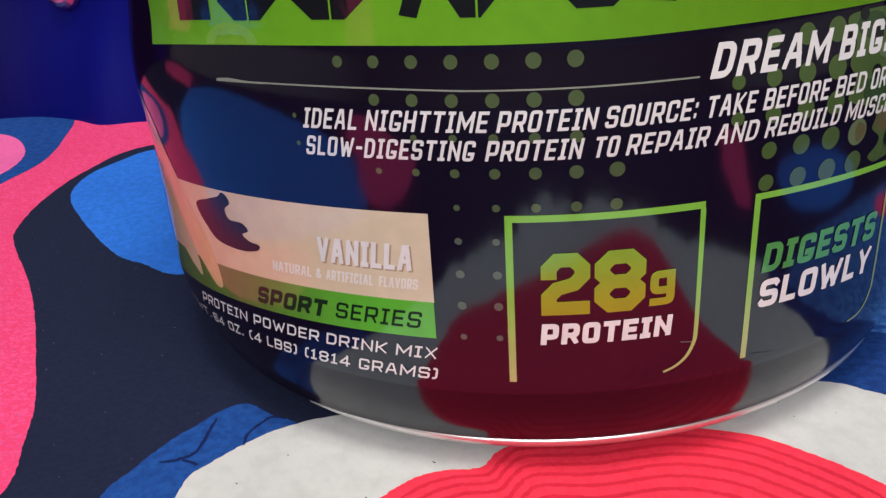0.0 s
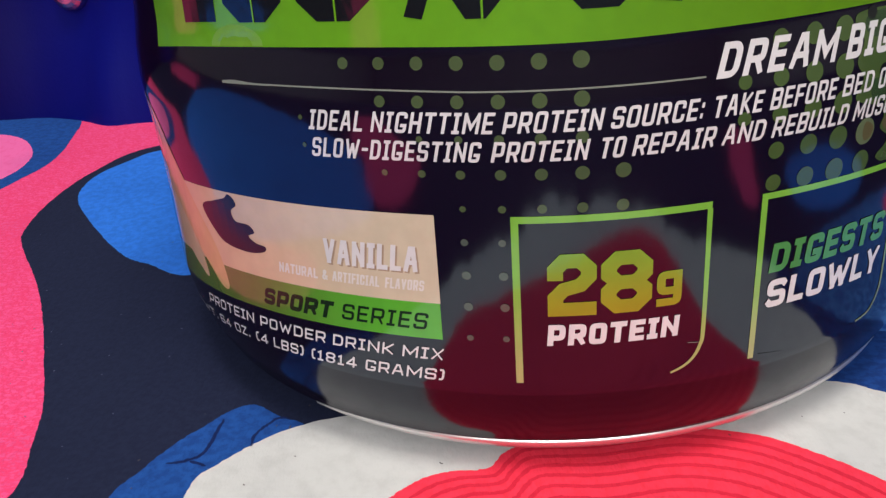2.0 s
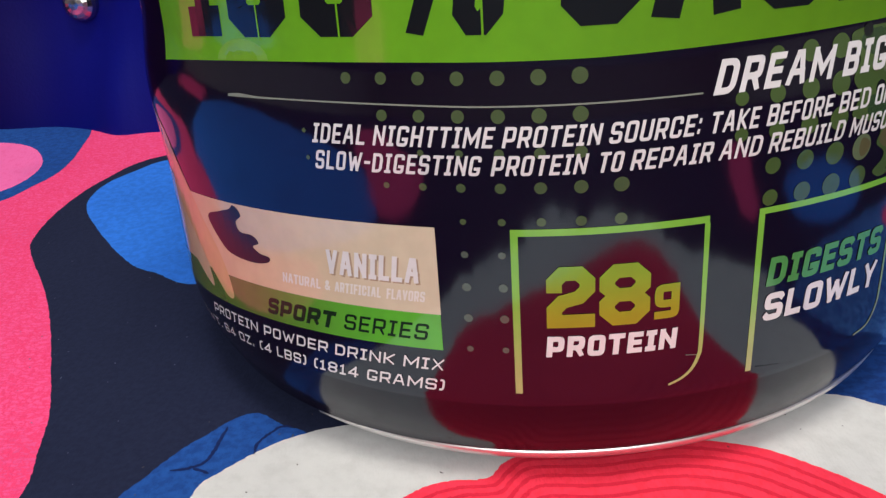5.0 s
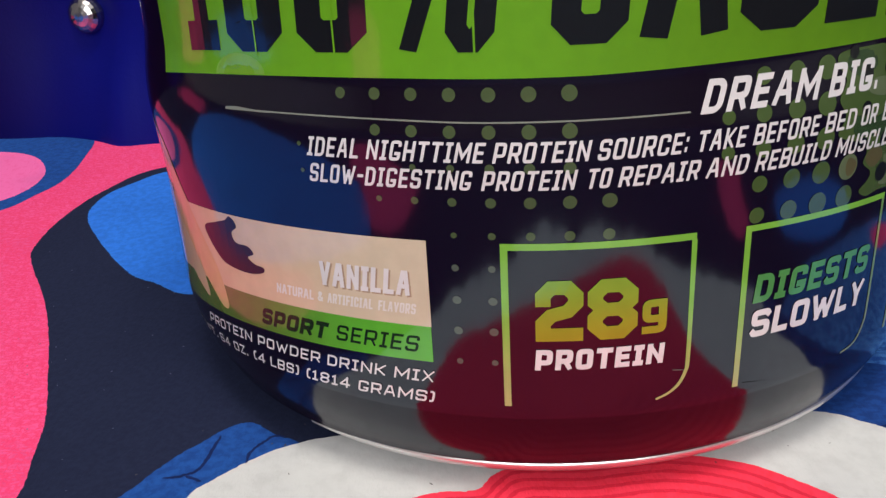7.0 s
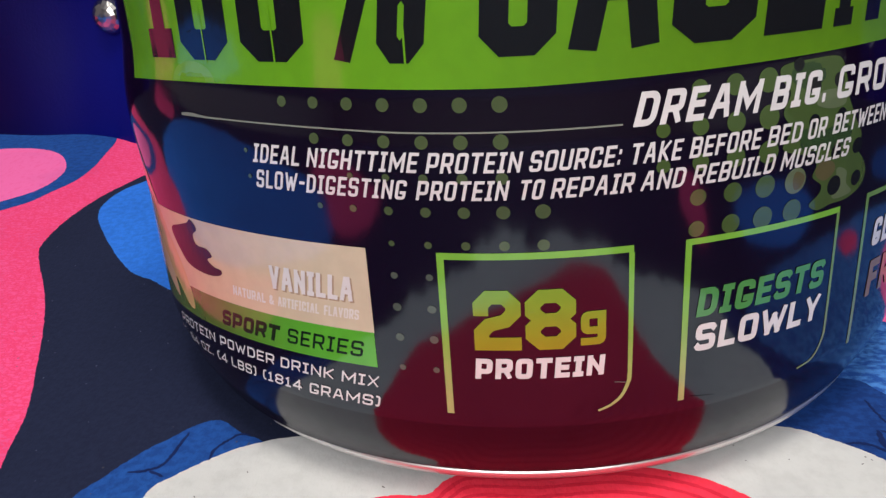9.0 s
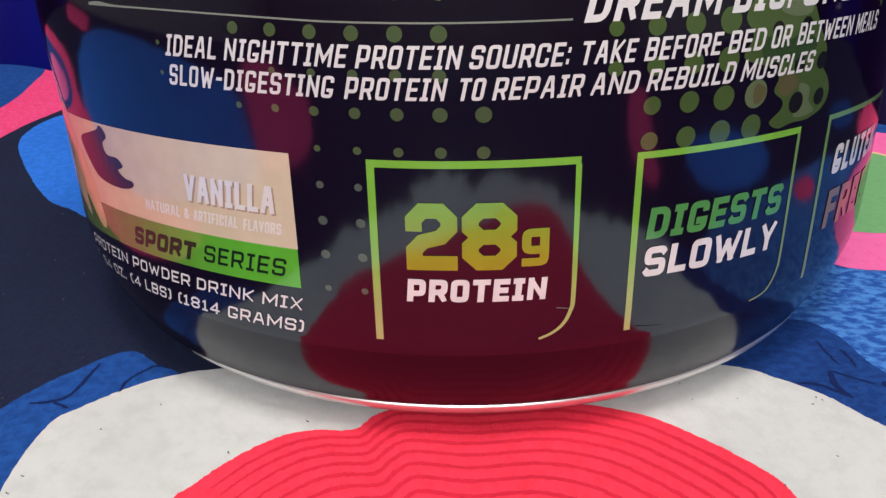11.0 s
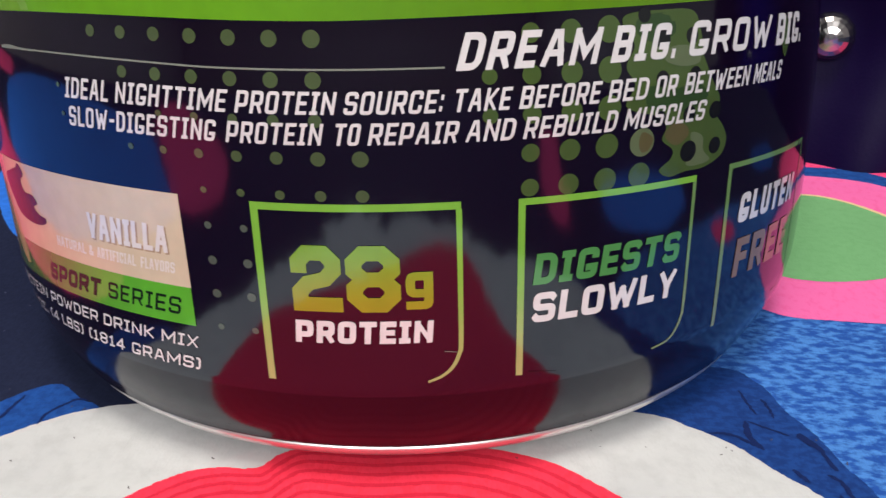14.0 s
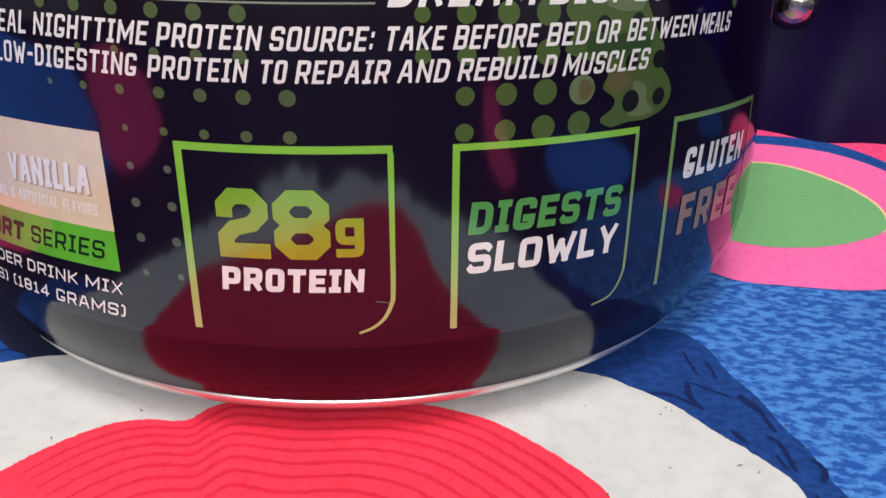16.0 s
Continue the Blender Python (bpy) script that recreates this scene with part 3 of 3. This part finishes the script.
GLYPHS = {
    "A": (1.08, "0a 3m 5m 8a|1e 7e"), "B": (1.0, "0a 0m 7m 8l 8h 7g 0g|7g 8f 8b 7a 0a"), "C": (0.98, "8j 8l 7m 1m 0l 0b 1a 7a 8b 8d"), "D": (1.0, "0a 0m 6m 8k 8c 6a 0a"),
    "E": (0.88, "8a 0a 0m 8m|0g 7g"), "F": (0.85, "0a 0m 8m|0g 7g"), "G": (1.0, "8k 8l 7m 1m 0l 0b 1a 7a 8b 8e 5e"), "H": (1.0, "0a 0m|8a 8m|0g 8g"), "I": (0.62, "4a 4m|0a 8a|0m 8m"),
    "K": (1.0, "0a 0m|8m 2g|2g 8a|0g 2g"), "L": (0.85, "0m 0a 8a"), "M": (1.35, "0a 0m|0m 4d 8m|8m 8a"), "N": (1.05, "0a 0m|0m 8a|8a 8m"), "O": (1.0, "1a 7a 8b 8l 7m 1m 0l 0b 1a"), "P": (1.0, "0a 0m 7m 8l 8f 7e 0e"),
    "R": (1.0, "0a 0m 7m 8l 8g 7f 0f|5f 8a"), "S": (1.0, "8k 8l 7m 1m 0l 0h 1g 7g 8f 8b 7a 1a 0b 0c"), "T": (0.95, "4a 4m|0m 8m"), "U": (1.0, "0m 0b 1a 7a 8b 8m"), "V": (1.05, "0m 4a|4a 8m"),
    "W": (1.45, "0m 2a|2a 4j|4j 6a|6a 8m"), "X": (1.0, "0a 8m|0m 8a"), "Y": (1.0, "0m 4f|8m 4f|4f 4a"), "Z": (0.9, "0m 8m|8m 0a|0a 8a"), "0": (1.0, "1a 7a 8b 8l 7m 1m 0l 0b 1a"), "1": (0.62, "0k 4m 4a|0a 8a"),
    "2": (1.0, "0j 0k 2m 6m 8k 8i 6g 2f 0d 0a 8a"), "4": (1.0, "6a 6m|6m 0e|0d 8d"), "6": (1.0, "8k 7m 1m 0l 0b 1a 7a 8b 8f 7g 0g"), "8": (1.0, "2g 6g 8i 8k 6m 2m 0k 0i 2g|2g 6g 8e 8c 6a 2a 0c 0e 2g"),
    "g": (1.0, "8m 8b 7a 0a|8m 1m 0l 0g 1f 8f"), "%": (1.7, "0a 4m|5b 6a 7a 8b 8e 7f 6f 5e 5b|0i 0l 1m 2m 2h 1h 0i"), "&": (1.1, "8a 1j 1l 2m 4m 5l 5j 0e 0c 2a 4a 8e"), "-": (0.6, "0g 8g"), ".": (0.22, "4a 4b"), ":": (0.22, "4b 4c|4i 4j"),
    "o": (1.0, "2a 6a 8b 8l 6m 2m 0l 0b 2a"), "c": (1.0, "8j 8l 6m 2m 0l 0b 2a 6a 8b 8d"), "s": (1.0, "8k 8l 6m 2m 0l 0h 2g 6g 8f 8b 6a 2a 0b 0c"),
    "$": (1.0, "8l 7m 1m 0l 0h 1g 7g 8f 8b 7a 1a 0b"), "(": (0.42, "8m 3m 0k 0c 3a 8a"), ")": (0.42, "0m 5m 8k 8c 5a 0a"),
}


def eased(pts, reach):
    """Rounds the blunt corners of a letter's line and leaves its square ones."""
    closed = (pts[0] - pts[-1]).length < 1e-6
    ring = pts[:-1] if closed else pts
    n, out = len(ring), []
    for i, p in enumerate(ring):
        if not closed and i in (0, n - 1):
            out.append(p)
            continue
        a, b = ring[i - 1] - p, ring[(i + 1) % n] - p
        if a.angle(-b) > radians(68) or a.angle(-b) < radians(6):
            out.append(p)
            continue
        a, b = a.normalized() * min(reach, 0.42 * a.length), b.normalized() * min(reach, 0.42 * b.length)
        out += [p + a, p + (a + b) * 0.25, p + b]
    return out + [out[0].copy()] if closed else out


def stroke(bm, pts, w):
    """A square-ended line of width w with mitred corners, as a strip of faces."""
    closed = (pts[0] - pts[-1]).length < 1e-6
    if closed:
        pts = pts[:-1]
    n = len(pts)
    sides = []
    for i, p in enumerate(pts):
        d1 = (p - pts[i - 1]).normalized() if closed or i > 0 else (pts[1] - p).normalized()
        d2 = (pts[(i + 1) % n] - p).normalized() if closed or i < n - 1 else d1
        if not closed and i == 0:
            p = p - d2 * w / 2
        if not closed and i == n - 1:
            p = p + d1 * w / 2
        n1, n2 = Vector((-d1.y, d1.x)), Vector((-d2.y, d2.x))
        m = n1 + n2
        m = m / max(0.5, m.length_squared) * w
        sides.append((bm.verts.new((p.x + m.x, p.y + m.y, 0)), bm.verts.new((p.x - m.x, p.y - m.y, 0))))
    for i in range(n if closed else n - 1):
        a, b = sides[i], sides[(i + 1) % n]
        bm.faces.new((a[1], b[1], b[0], a[0]))


def word(text, a0, a1, low, high, mat, lean=0.0, weight=0.19, lift=0.3, name="lettering", label="", gap=0.25, soft_corners=True):
    """Squared block lettering that fills the space between two angles and two heights; lean in degrees over its height, weight as a share of the height."""
    arc = 1.62
    h = high - low
    text = text.replace("S", "$") if weight > 0.2 else text
    total = sum(GLYPHS[c][0] for c in text) + gap * (len(text) - 1)
    unit = (a1 - lean - a0) * arc / total
    w = min(weight * h, 0.38 * unit)
    thing, x = None, a0 * arc
    bm = bmesh.new()
    level = {}
    for c in text:
        width = GLYPHS[c][0] * unit
        for k, line in enumerate(GLYPHS[c][1].split("|")):
            cw = max(width - w, 0.02)
            pts = [Vector((x + w / 2 + cw * int(p[0]) / 8, low + w / 2 + (h - w) * (ord(p[1]) - 97) / 12)) for p in line.split()]
            before = len(bm.verts)
            thin = 0.93 if c in "AKMNVWXY" else 1.0
            stroke(bm, eased(pts, 0.5 * w) if soft_corners else pts, w * thin)
            bm.verts.ensure_lookup_table()
            for v in bm.verts[before:]:
                vx, vy = min(max(v.co.x, x), x + width), min(max(v.co.y, low), high)
                v.co = ((vx + lean * arc * (vy - low) / h) / arc, vy, 0.012 * k)
        x += width + gap * unit
    return wrapped(bm, lift, mat, name, label)


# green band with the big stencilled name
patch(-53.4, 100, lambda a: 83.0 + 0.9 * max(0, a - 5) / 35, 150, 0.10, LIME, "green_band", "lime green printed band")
for text, a0, a1, base, lean in (("1", -44.9, -37.8, 87.3, 0.5), ("o", -36.7, -27.4, 87.1, 0.5), ("o", -25.9, -16.9, 87.1, 0.5), ("%", -14.0, -2.5, 87.2, 2.0),
                                 ("c", 1.0, 9.4, 87.9, 1.0), ("A", 9.6, 19.6, 87.9, 1.0), ("s", 19.7, 29.9, 87.8, 1.0), ("E", 30.1, 38.9, 87.8, 1.0), ("I", 39.6, 43.6, 87.8, 1.0), ("N", 45.0, 54.0, 87.8, 1.0)):
    word(text, a0, a1, base, base + 27, BLACK_INK, lean, 0.2, soft_corners=False)
for a in (-32.1, -21.4, -6.4):
    patch(a, a + 0.22, 86.4, 96.5, 0.5, LIME, "stencil_gap", n=2)

# pale half-round patch with a yellower core at the foot of the band
for half, tall, lift, mat in ((4.3, 3.7, 0.16, PALE_ARC), (2.7, 2.3, 0.2, PALE_ARC_CORE)):
    outline([(-35.4 + half * math.cos(math.pi * k / 14), 83.15 + tall * math.sin(math.pi * k / 14)) for k in range(15)], lift, mat, "smear_print", "pale green half-round patch", closed_curve=False)

# slogan, claims and their bullets
for text, a0, a1, lean in (("DREAM", 15.9, 30.5, 1.0), ("BIG.", 31.0, 39.5, 1.0), ("GROW", 40.3, 54.8, 1.0), ("BIG.", 55.4, 63.2, 0.9)):
    word(text, a0, a1, 75.6, 81.0, WHITE_INK, lean, 0.195)
for text, a0, a1 in (("IDEAL", -25.5, -18.7), ("NIGHTTIME", -18.2, -5.3), ("PROTEIN", -4.8, 5.1), ("SOURCE:", 5.5, 14.9), ("TAKE", 15.5, 21.2), ("BEFORE", 21.7, 30.2),
                     ("BED", 30.7, 35.6), ("OR", 36.1, 39.2), ("BETWEEN", 39.9, 50.4), ("MEALS", 50.9, 57.4)):
    word(text, a0, a1, 69.6, 73.0, WHITE_INK, 0.45, 0.158)
for text, a0, a1 in (("SLOW-DIGESTING", -25.5, -6.7), ("PROTEIN", -6.0, 3.7), ("TO", 4.4, 7.2), ("REPAIR", 7.6, 16.2), ("AND", 16.6, 21.6), ("REBUILD", 22.1, 32.1), ("MUSCLES", 32.6, 43.4)):
    word(text, a0, a1, 64.9, 68.3, WHITE_INK, 0.45, 0.158)
for a, z in ((-26.5, 71.6), (-26.3, 66.8)):
    outline([(a - 0.28, z), (a, z + 0.45), (a + 0.28, z), (a, z - 0.45)], 0.2, DOT, "bullet")
patch(-38, 14.9, lambda a: 76.0 + 0.85 * max(0, -a - 8) / 30, lambda a: 76.28 + 0.85 * max(0, -a - 8) / 30, 0.2, HAIR, "rule_line", "thin grey printed line")

# flavour panel
patch(-62, -12.15, 38.5, lambda a: 55.4, 0.12, CREAM, "flavour_panel", "cream printed panel")
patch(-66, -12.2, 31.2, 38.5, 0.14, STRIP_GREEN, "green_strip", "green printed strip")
outline([(-66, 73), (-60, 69), (-55.0, 60), (-50, 51), (-45.6, 42), (-44.2, 34), (-46, 33.2), (-49, 37.5), (-53, 42.5), (-58, 48), (-65, 54)], 0.20, PETAL, "petal_print", "peach-coloured flower petal print")
outline([(-60, 52), (-55, 47), (-51, 40), (-50, 34), (-53, 36), (-57, 40), (-62, 45)], 0.23, CREAM, "petal_print", "pale flower petal print")
outline([(-47.5, 51), (-44, 53.0), (-41.6, 54.0), (-40.6, 55.0), (-39.6, 54.4), (-39.2, 53.0), (-40.4, 51.6), (-39.8, 49.6), (-37.4, 49.4), (-36.4, 48.0), (-37.6, 47.0), (-36.4, 45.8), (-34.8, 45.4), (-35.2, 44.2), (-38, 43.4), (-42.0, 43.8), (-44.5, 45.4)], 0.26, BEAN, "vanilla_pod_print", "dark vanilla pod print", per=5)
word("VANILLA", -25.8, -13.8, 44.1, 49.2, PANEL_SHADOW, 0.4, 0.27, 0.2, name="lettering_shadow", gap=0.15)
word("VANILLA", -26.0, -14.0, 44.4, 49.4, WHITE_INK, 0.4, 0.25, 0.26, gap=0.17)
for text, a0, a1 in (("NATURAL", -33.0, -26.9), ("&", -26.5, -25.5), ("ARTIFICIAL", -25.1, -18.9), ("FLAVORS", -18.4, -13.7)):
    word(text, a0, a1, 40.8, 42.9, PALE_INK, 0.2, 0.19, 0.24, gap=0.18)
word("SPORT", -36.9, -25.2, 32.6, 36.4, STRIP_TEXT, 0.8, 0.26, 0.24, gap=0.15)
word("SERIES", -24.5, -13.5, 33.0, 36.4, STRIP_TEXT, 0.5, 0.16, 0.24)
for text, a0, a1 in (("PROTEIN", -52.0, -39.5), ("POWDER", -38.5, -27.1), ("DRINK", -26.3, -18.0), ("MIX", -17.2, -12.1)):
    word(text, a0, a1, 26.8, 29.3, WHITE_INK, 0.3, 0.17)
for text, a0, a1 in (("NET", -62.5, -58.2), ("WT.", -57.4, -51.0), ("64", -50.0, -46.4), ("OZ.", -45.4, -41.4), ("(4", -40.2, -37.4), ("LBS)", -36.6, -31.0), ("(1814", -30.0, -23.1), ("GRAMS)", -22.2, -12.2)):
    word(text, a0, a1, 22.4, 24.9, WHITE_INK, 0.3, 0.17)


def claim_box(a0, a1, top, low, bend, curl, thick, fine, left, right):
    """An open green frame: a thick left post and top bar, a thin right post that curls in at its foot."""
    w = thick / 1.62
    patch(a0, a0 + w, low, top, 0.18, left, "claim_frame", n=2)
    patch(a0 + w, a1, top - thick, top, 0.18, left, "claim_frame")
    bm = bmesh.new()
    path = [(a1 - 0.2, top - thick), (a1 - 0.15, (top + bend) / 2), (a1 - 0.15, bend + 1.2), (a1 - 0.35, bend - 1.4), (a1 - 1.05, bend - 3.9), (a1 - 2.2, bend - 5.6), (a1 - curl, low + 0.1)]
    curve = spline(path, False, 8)
    ls, rs = [], []
    for i, p in enumerate(curve):
        d = (curve[min(i + 1, len(curve) - 1)] - curve[max(i - 1, 0)])
        d = Vector((d.x * 1.62, d.y)).normalized()
        w = (fine * (1 - 0.55 * i / len(curve))) / 2
        ls.append(bm.verts.new((p.x - d.y * w / 1.62, p.y + d.x * w, 0)))
        rs.append(bm.verts.new((p.x + d.y * w / 1.62, p.y - d.x * w, 0)))
    for i in range(len(curve) - 1):
        bm.faces.new((ls[i], ls[i + 1], rs[i + 1], rs[i]))
    wrapped(bm, 0.18, right, "claim_frame")


claim_box(-4.3, 16.15, 55.4, 22.9, 29.6, 3.6, 1.25, 0.95, BOX_GREEN, BOX_GREEN)
claim_box(21.8, 42.9, 55.2, 22.8, 29.3, 4.4, 1.15, 0.8, BOX_GREEN, BOX_PALE)
claim_box(48.3, 68.5, 55.8, 23.2, 29.3, 4.0, 1.0, 0.7, BOX_PALE, BOX_PALE)
word("2", -0.75, 4.3, 36.6, 48.4, NUMERAL, 0.0, 0.222, soft_corners=False)
word("8", 4.75, 10.1, 36.6, 48.4, NUMERAL, 0.0, 0.222, soft_corners=False)
word("g", 10.6, 13.3, 37.0, 43.7, NUMERAL, 0.0, 0.22)
word("PROTEIN", -0.9, 13.3, 30.7, 34.9, WHITE_INK, 0.2, 0.245, gap=0.18)
word("DIGESTS", 23.4, 41.5, 39.8, 45.4, WORD_GREEN, 0.4, 0.225, gap=0.17)
word("SLOWLY", 23.3, 41.3, 32.8, 38.3, WHITE_INK, 0.3, 0.225, gap=0.16)
word("GLUTEN", 51.0, 66.0, 43.6, 49.4, WHITE_INK, 0.4, 0.23)
word("FREE", 51.2, 65.8, 32.4, 40.3, REFLECTED_BROWN, 0.4, 0.22)

# halftone dots and the camouflage patch
def dot(a, z, size, mat):
    pts = [(a + size / 1.62 * math.cos(k * math.pi / 5), z + size * math.sin(k * math.pi / 5)) for k in range(10)]
    outline(pts, 0.15, mat, "halftone_dot", per=2)


for row, (z, first_col, last_col) in enumerate(((56.7, -2, 2), (62.7, -4, 2), (68.6, -3, 1), (74.6, -4, 1), (80.5, -5, 1))):
    for col in range(first_col, last_col + 1):
        grow = (col - first_col) / 5
        dot(-1.1 + 3.98 * col, z, 0.55 + 0.6 * grow if row < 3 else 0.95 + 0.3 * grow, DOT)
for z, small in ((50.6, 0.65), (44.4, 0.8), (38.3, 0.8), (32.0, 0.6)):
    for a in (-9.1, -5.2):
        dot(a, z, small, DOT_FAINT)
for z, cols in ((56.9, (22.9, 26.9, 30.9)), (62.6, (22.9, 26.9, 30.9)), (68.7, (19.0, 23.0, 27.0, 31.0)), (74.6, (19.0, 23.0, 27.0, 31.0)), (80.6, (23.0, 27.0, 31.0))):
    for a in cols:
        dot(a, z, 1.2 + 0.07 * (a - 19), CAMO)
outline([(33.0, 82.6), (37, 83.0), (41.2, 82.6), (42.3, 79.0), (42.5, 76.0), (43.4, 73.0), (44.3, 70.6), (45.3, 68.2), (45.0, 65.5), (46.4, 63.0), (47.1, 60.6), (46.4, 58.0), (43.8, 56.4), (41.0, 56.3), (38.8, 55.8), (37.4, 57.2),
         (38.8, 58.9), (39.0, 60.5), (37.5, 62.4), (37.9, 64.6), (36.6, 66.6), (34.6, 67.4), (32.8, 68.8), (33.8, 71.9), (32.8, 74.8), (33.8, 78.0), (32.6, 80.6)], 0.15, CAMO, "camouflage_patch", "green and tan camouflage print", per=5)
for mat, shape in ((CAMO_DARK, [(35.5, 71.5), (38.5, 70.6), (41.5, 71.4), (43.4, 69.0), (41.0, 66.8), (38.0, 67.4), (35.4, 68.2)]), (CAMO_DARK, [(34.4, 82), (38.0, 82.4), (38.8, 79.5), (36.2, 78.2), (34.2, 79.6)]),
                   (CAMO_TAN, [(37.8, 63.4), (38.8, 65.0), (40.6, 64.4), (41.0, 62.6), (39.6, 61.2), (38.4, 61.9)]), (CAMO_PALE, [(41.4, 63.0), (43.2, 62.0), (43.4, 59.6), (44.6, 57.6), (42.4, 57.0), (41.0, 57.6), (41.6, 60.0)]),
                   (CAMO_TAN, [(35.0, 64.2), (36.3, 63.0), (35.9, 61.2), (35.0, 60.8), (34.6, 62.4)]),
                   (CAMO_PALE, [(38.4, 77.4), (41.6, 77.0), (42.0, 74.6), (39.6, 74.2), (37.4, 75.4)])):
    outline(shape, 0.19, mat, "camouflage_blotch", per=4)
for a, z, size in ((41.2, 59.8, 1.85), (45.2, 60.0, 1.5), (37.0, 66.2, 1.2), (40.9, 66.2, 1.4), (44.7, 66.3, 1.5), (37.1, 72.5, 1.3), (41.4, 72.7, 1.3), (37.2, 78.6, 1.5), (41.0, 78.8, 1.3), (35.0, 82.4, 1.2)):
    outline([(a + size / 1.62 * math.cos(k * math.pi / 5), z + size * math.sin(k * math.pi / 5)) for k in range(10)], 0.23, BLACK_INK, "halftone_dot", per=2)
dot(35.0, 62.5, 2.4, CAMO_PALE)
dot(34.9, 57.0, 2.1, CAMO)
outline([(57.4, 80.0), (58.6, 79.6), (58.9, 76.5), (58.0, 73.4), (57.2, 75.5)], 0.17, CAMO, "camouflage_blotch", per=4)
for a0, a1, z, mat in ((23.2, 26.4, 23.2, BLACK_INK), (14.3, 15.6, 28.8, HAIR)):
    patch(a0, a1, lambda a: z - 0.22 * (a - a0), lambda a: z + 0.13 - 0.24 * (a - a0), 0.22, mat, "scratch", "fine scratch in the label film")
# pale strip painting the lamp's glint on the ridge
patch(-38, -30.5, lambda a: 75.95 + 0.85 * max(0, -a - 8) / 30, lambda a: 76.28 + 0.85 * max(0, -a - 8) / 30 + 0.35 * math.exp(-((a + 36) / 2) ** 2), 0.26, HAIR, "worn_edge", "painted highlight on the ridge of the label film")

# the tub's sides are pushed out a little to fit its outline in the camera's view
for piece in tub.children:
    if piece.type == "MESH" and piece.name != "lid":
        for v in piece.data.vertices:
            side = min(1.0, max(0.0, (math.degrees(math.atan2(v.co.x, -v.co.y)) - 44) / 34)) if v.co.y < 0.05 else 0.0
            height = min(1.0, max(0.0, (v.co.z - 0.004) / 0.012)) * min(1.0, max(0.0, (0.072 - v.co.z) / 0.03))
            push = 0.0012 * side * side * (3 - 2 * side) * height
            turn = min(1.0, max(0.0, (-math.degrees(math.atan2(v.co.x, -v.co.y)) - 46) / 20)) if v.co.y < 0.05 else 0.0
            push += 0.0011 * turn * turn * (3 - 2 * turn) * min(1.0, max(0.0, (v.co.z - 0.05) / 0.016)) * min(1.0, max(0.0, (0.15 - v.co.z) / 0.04))
            flat = math.hypot(v.co.x, v.co.y)
            if flat > 0.05:
                v.co.x *= 1 + push / flat
                v.co.y *= 1 + push / flat
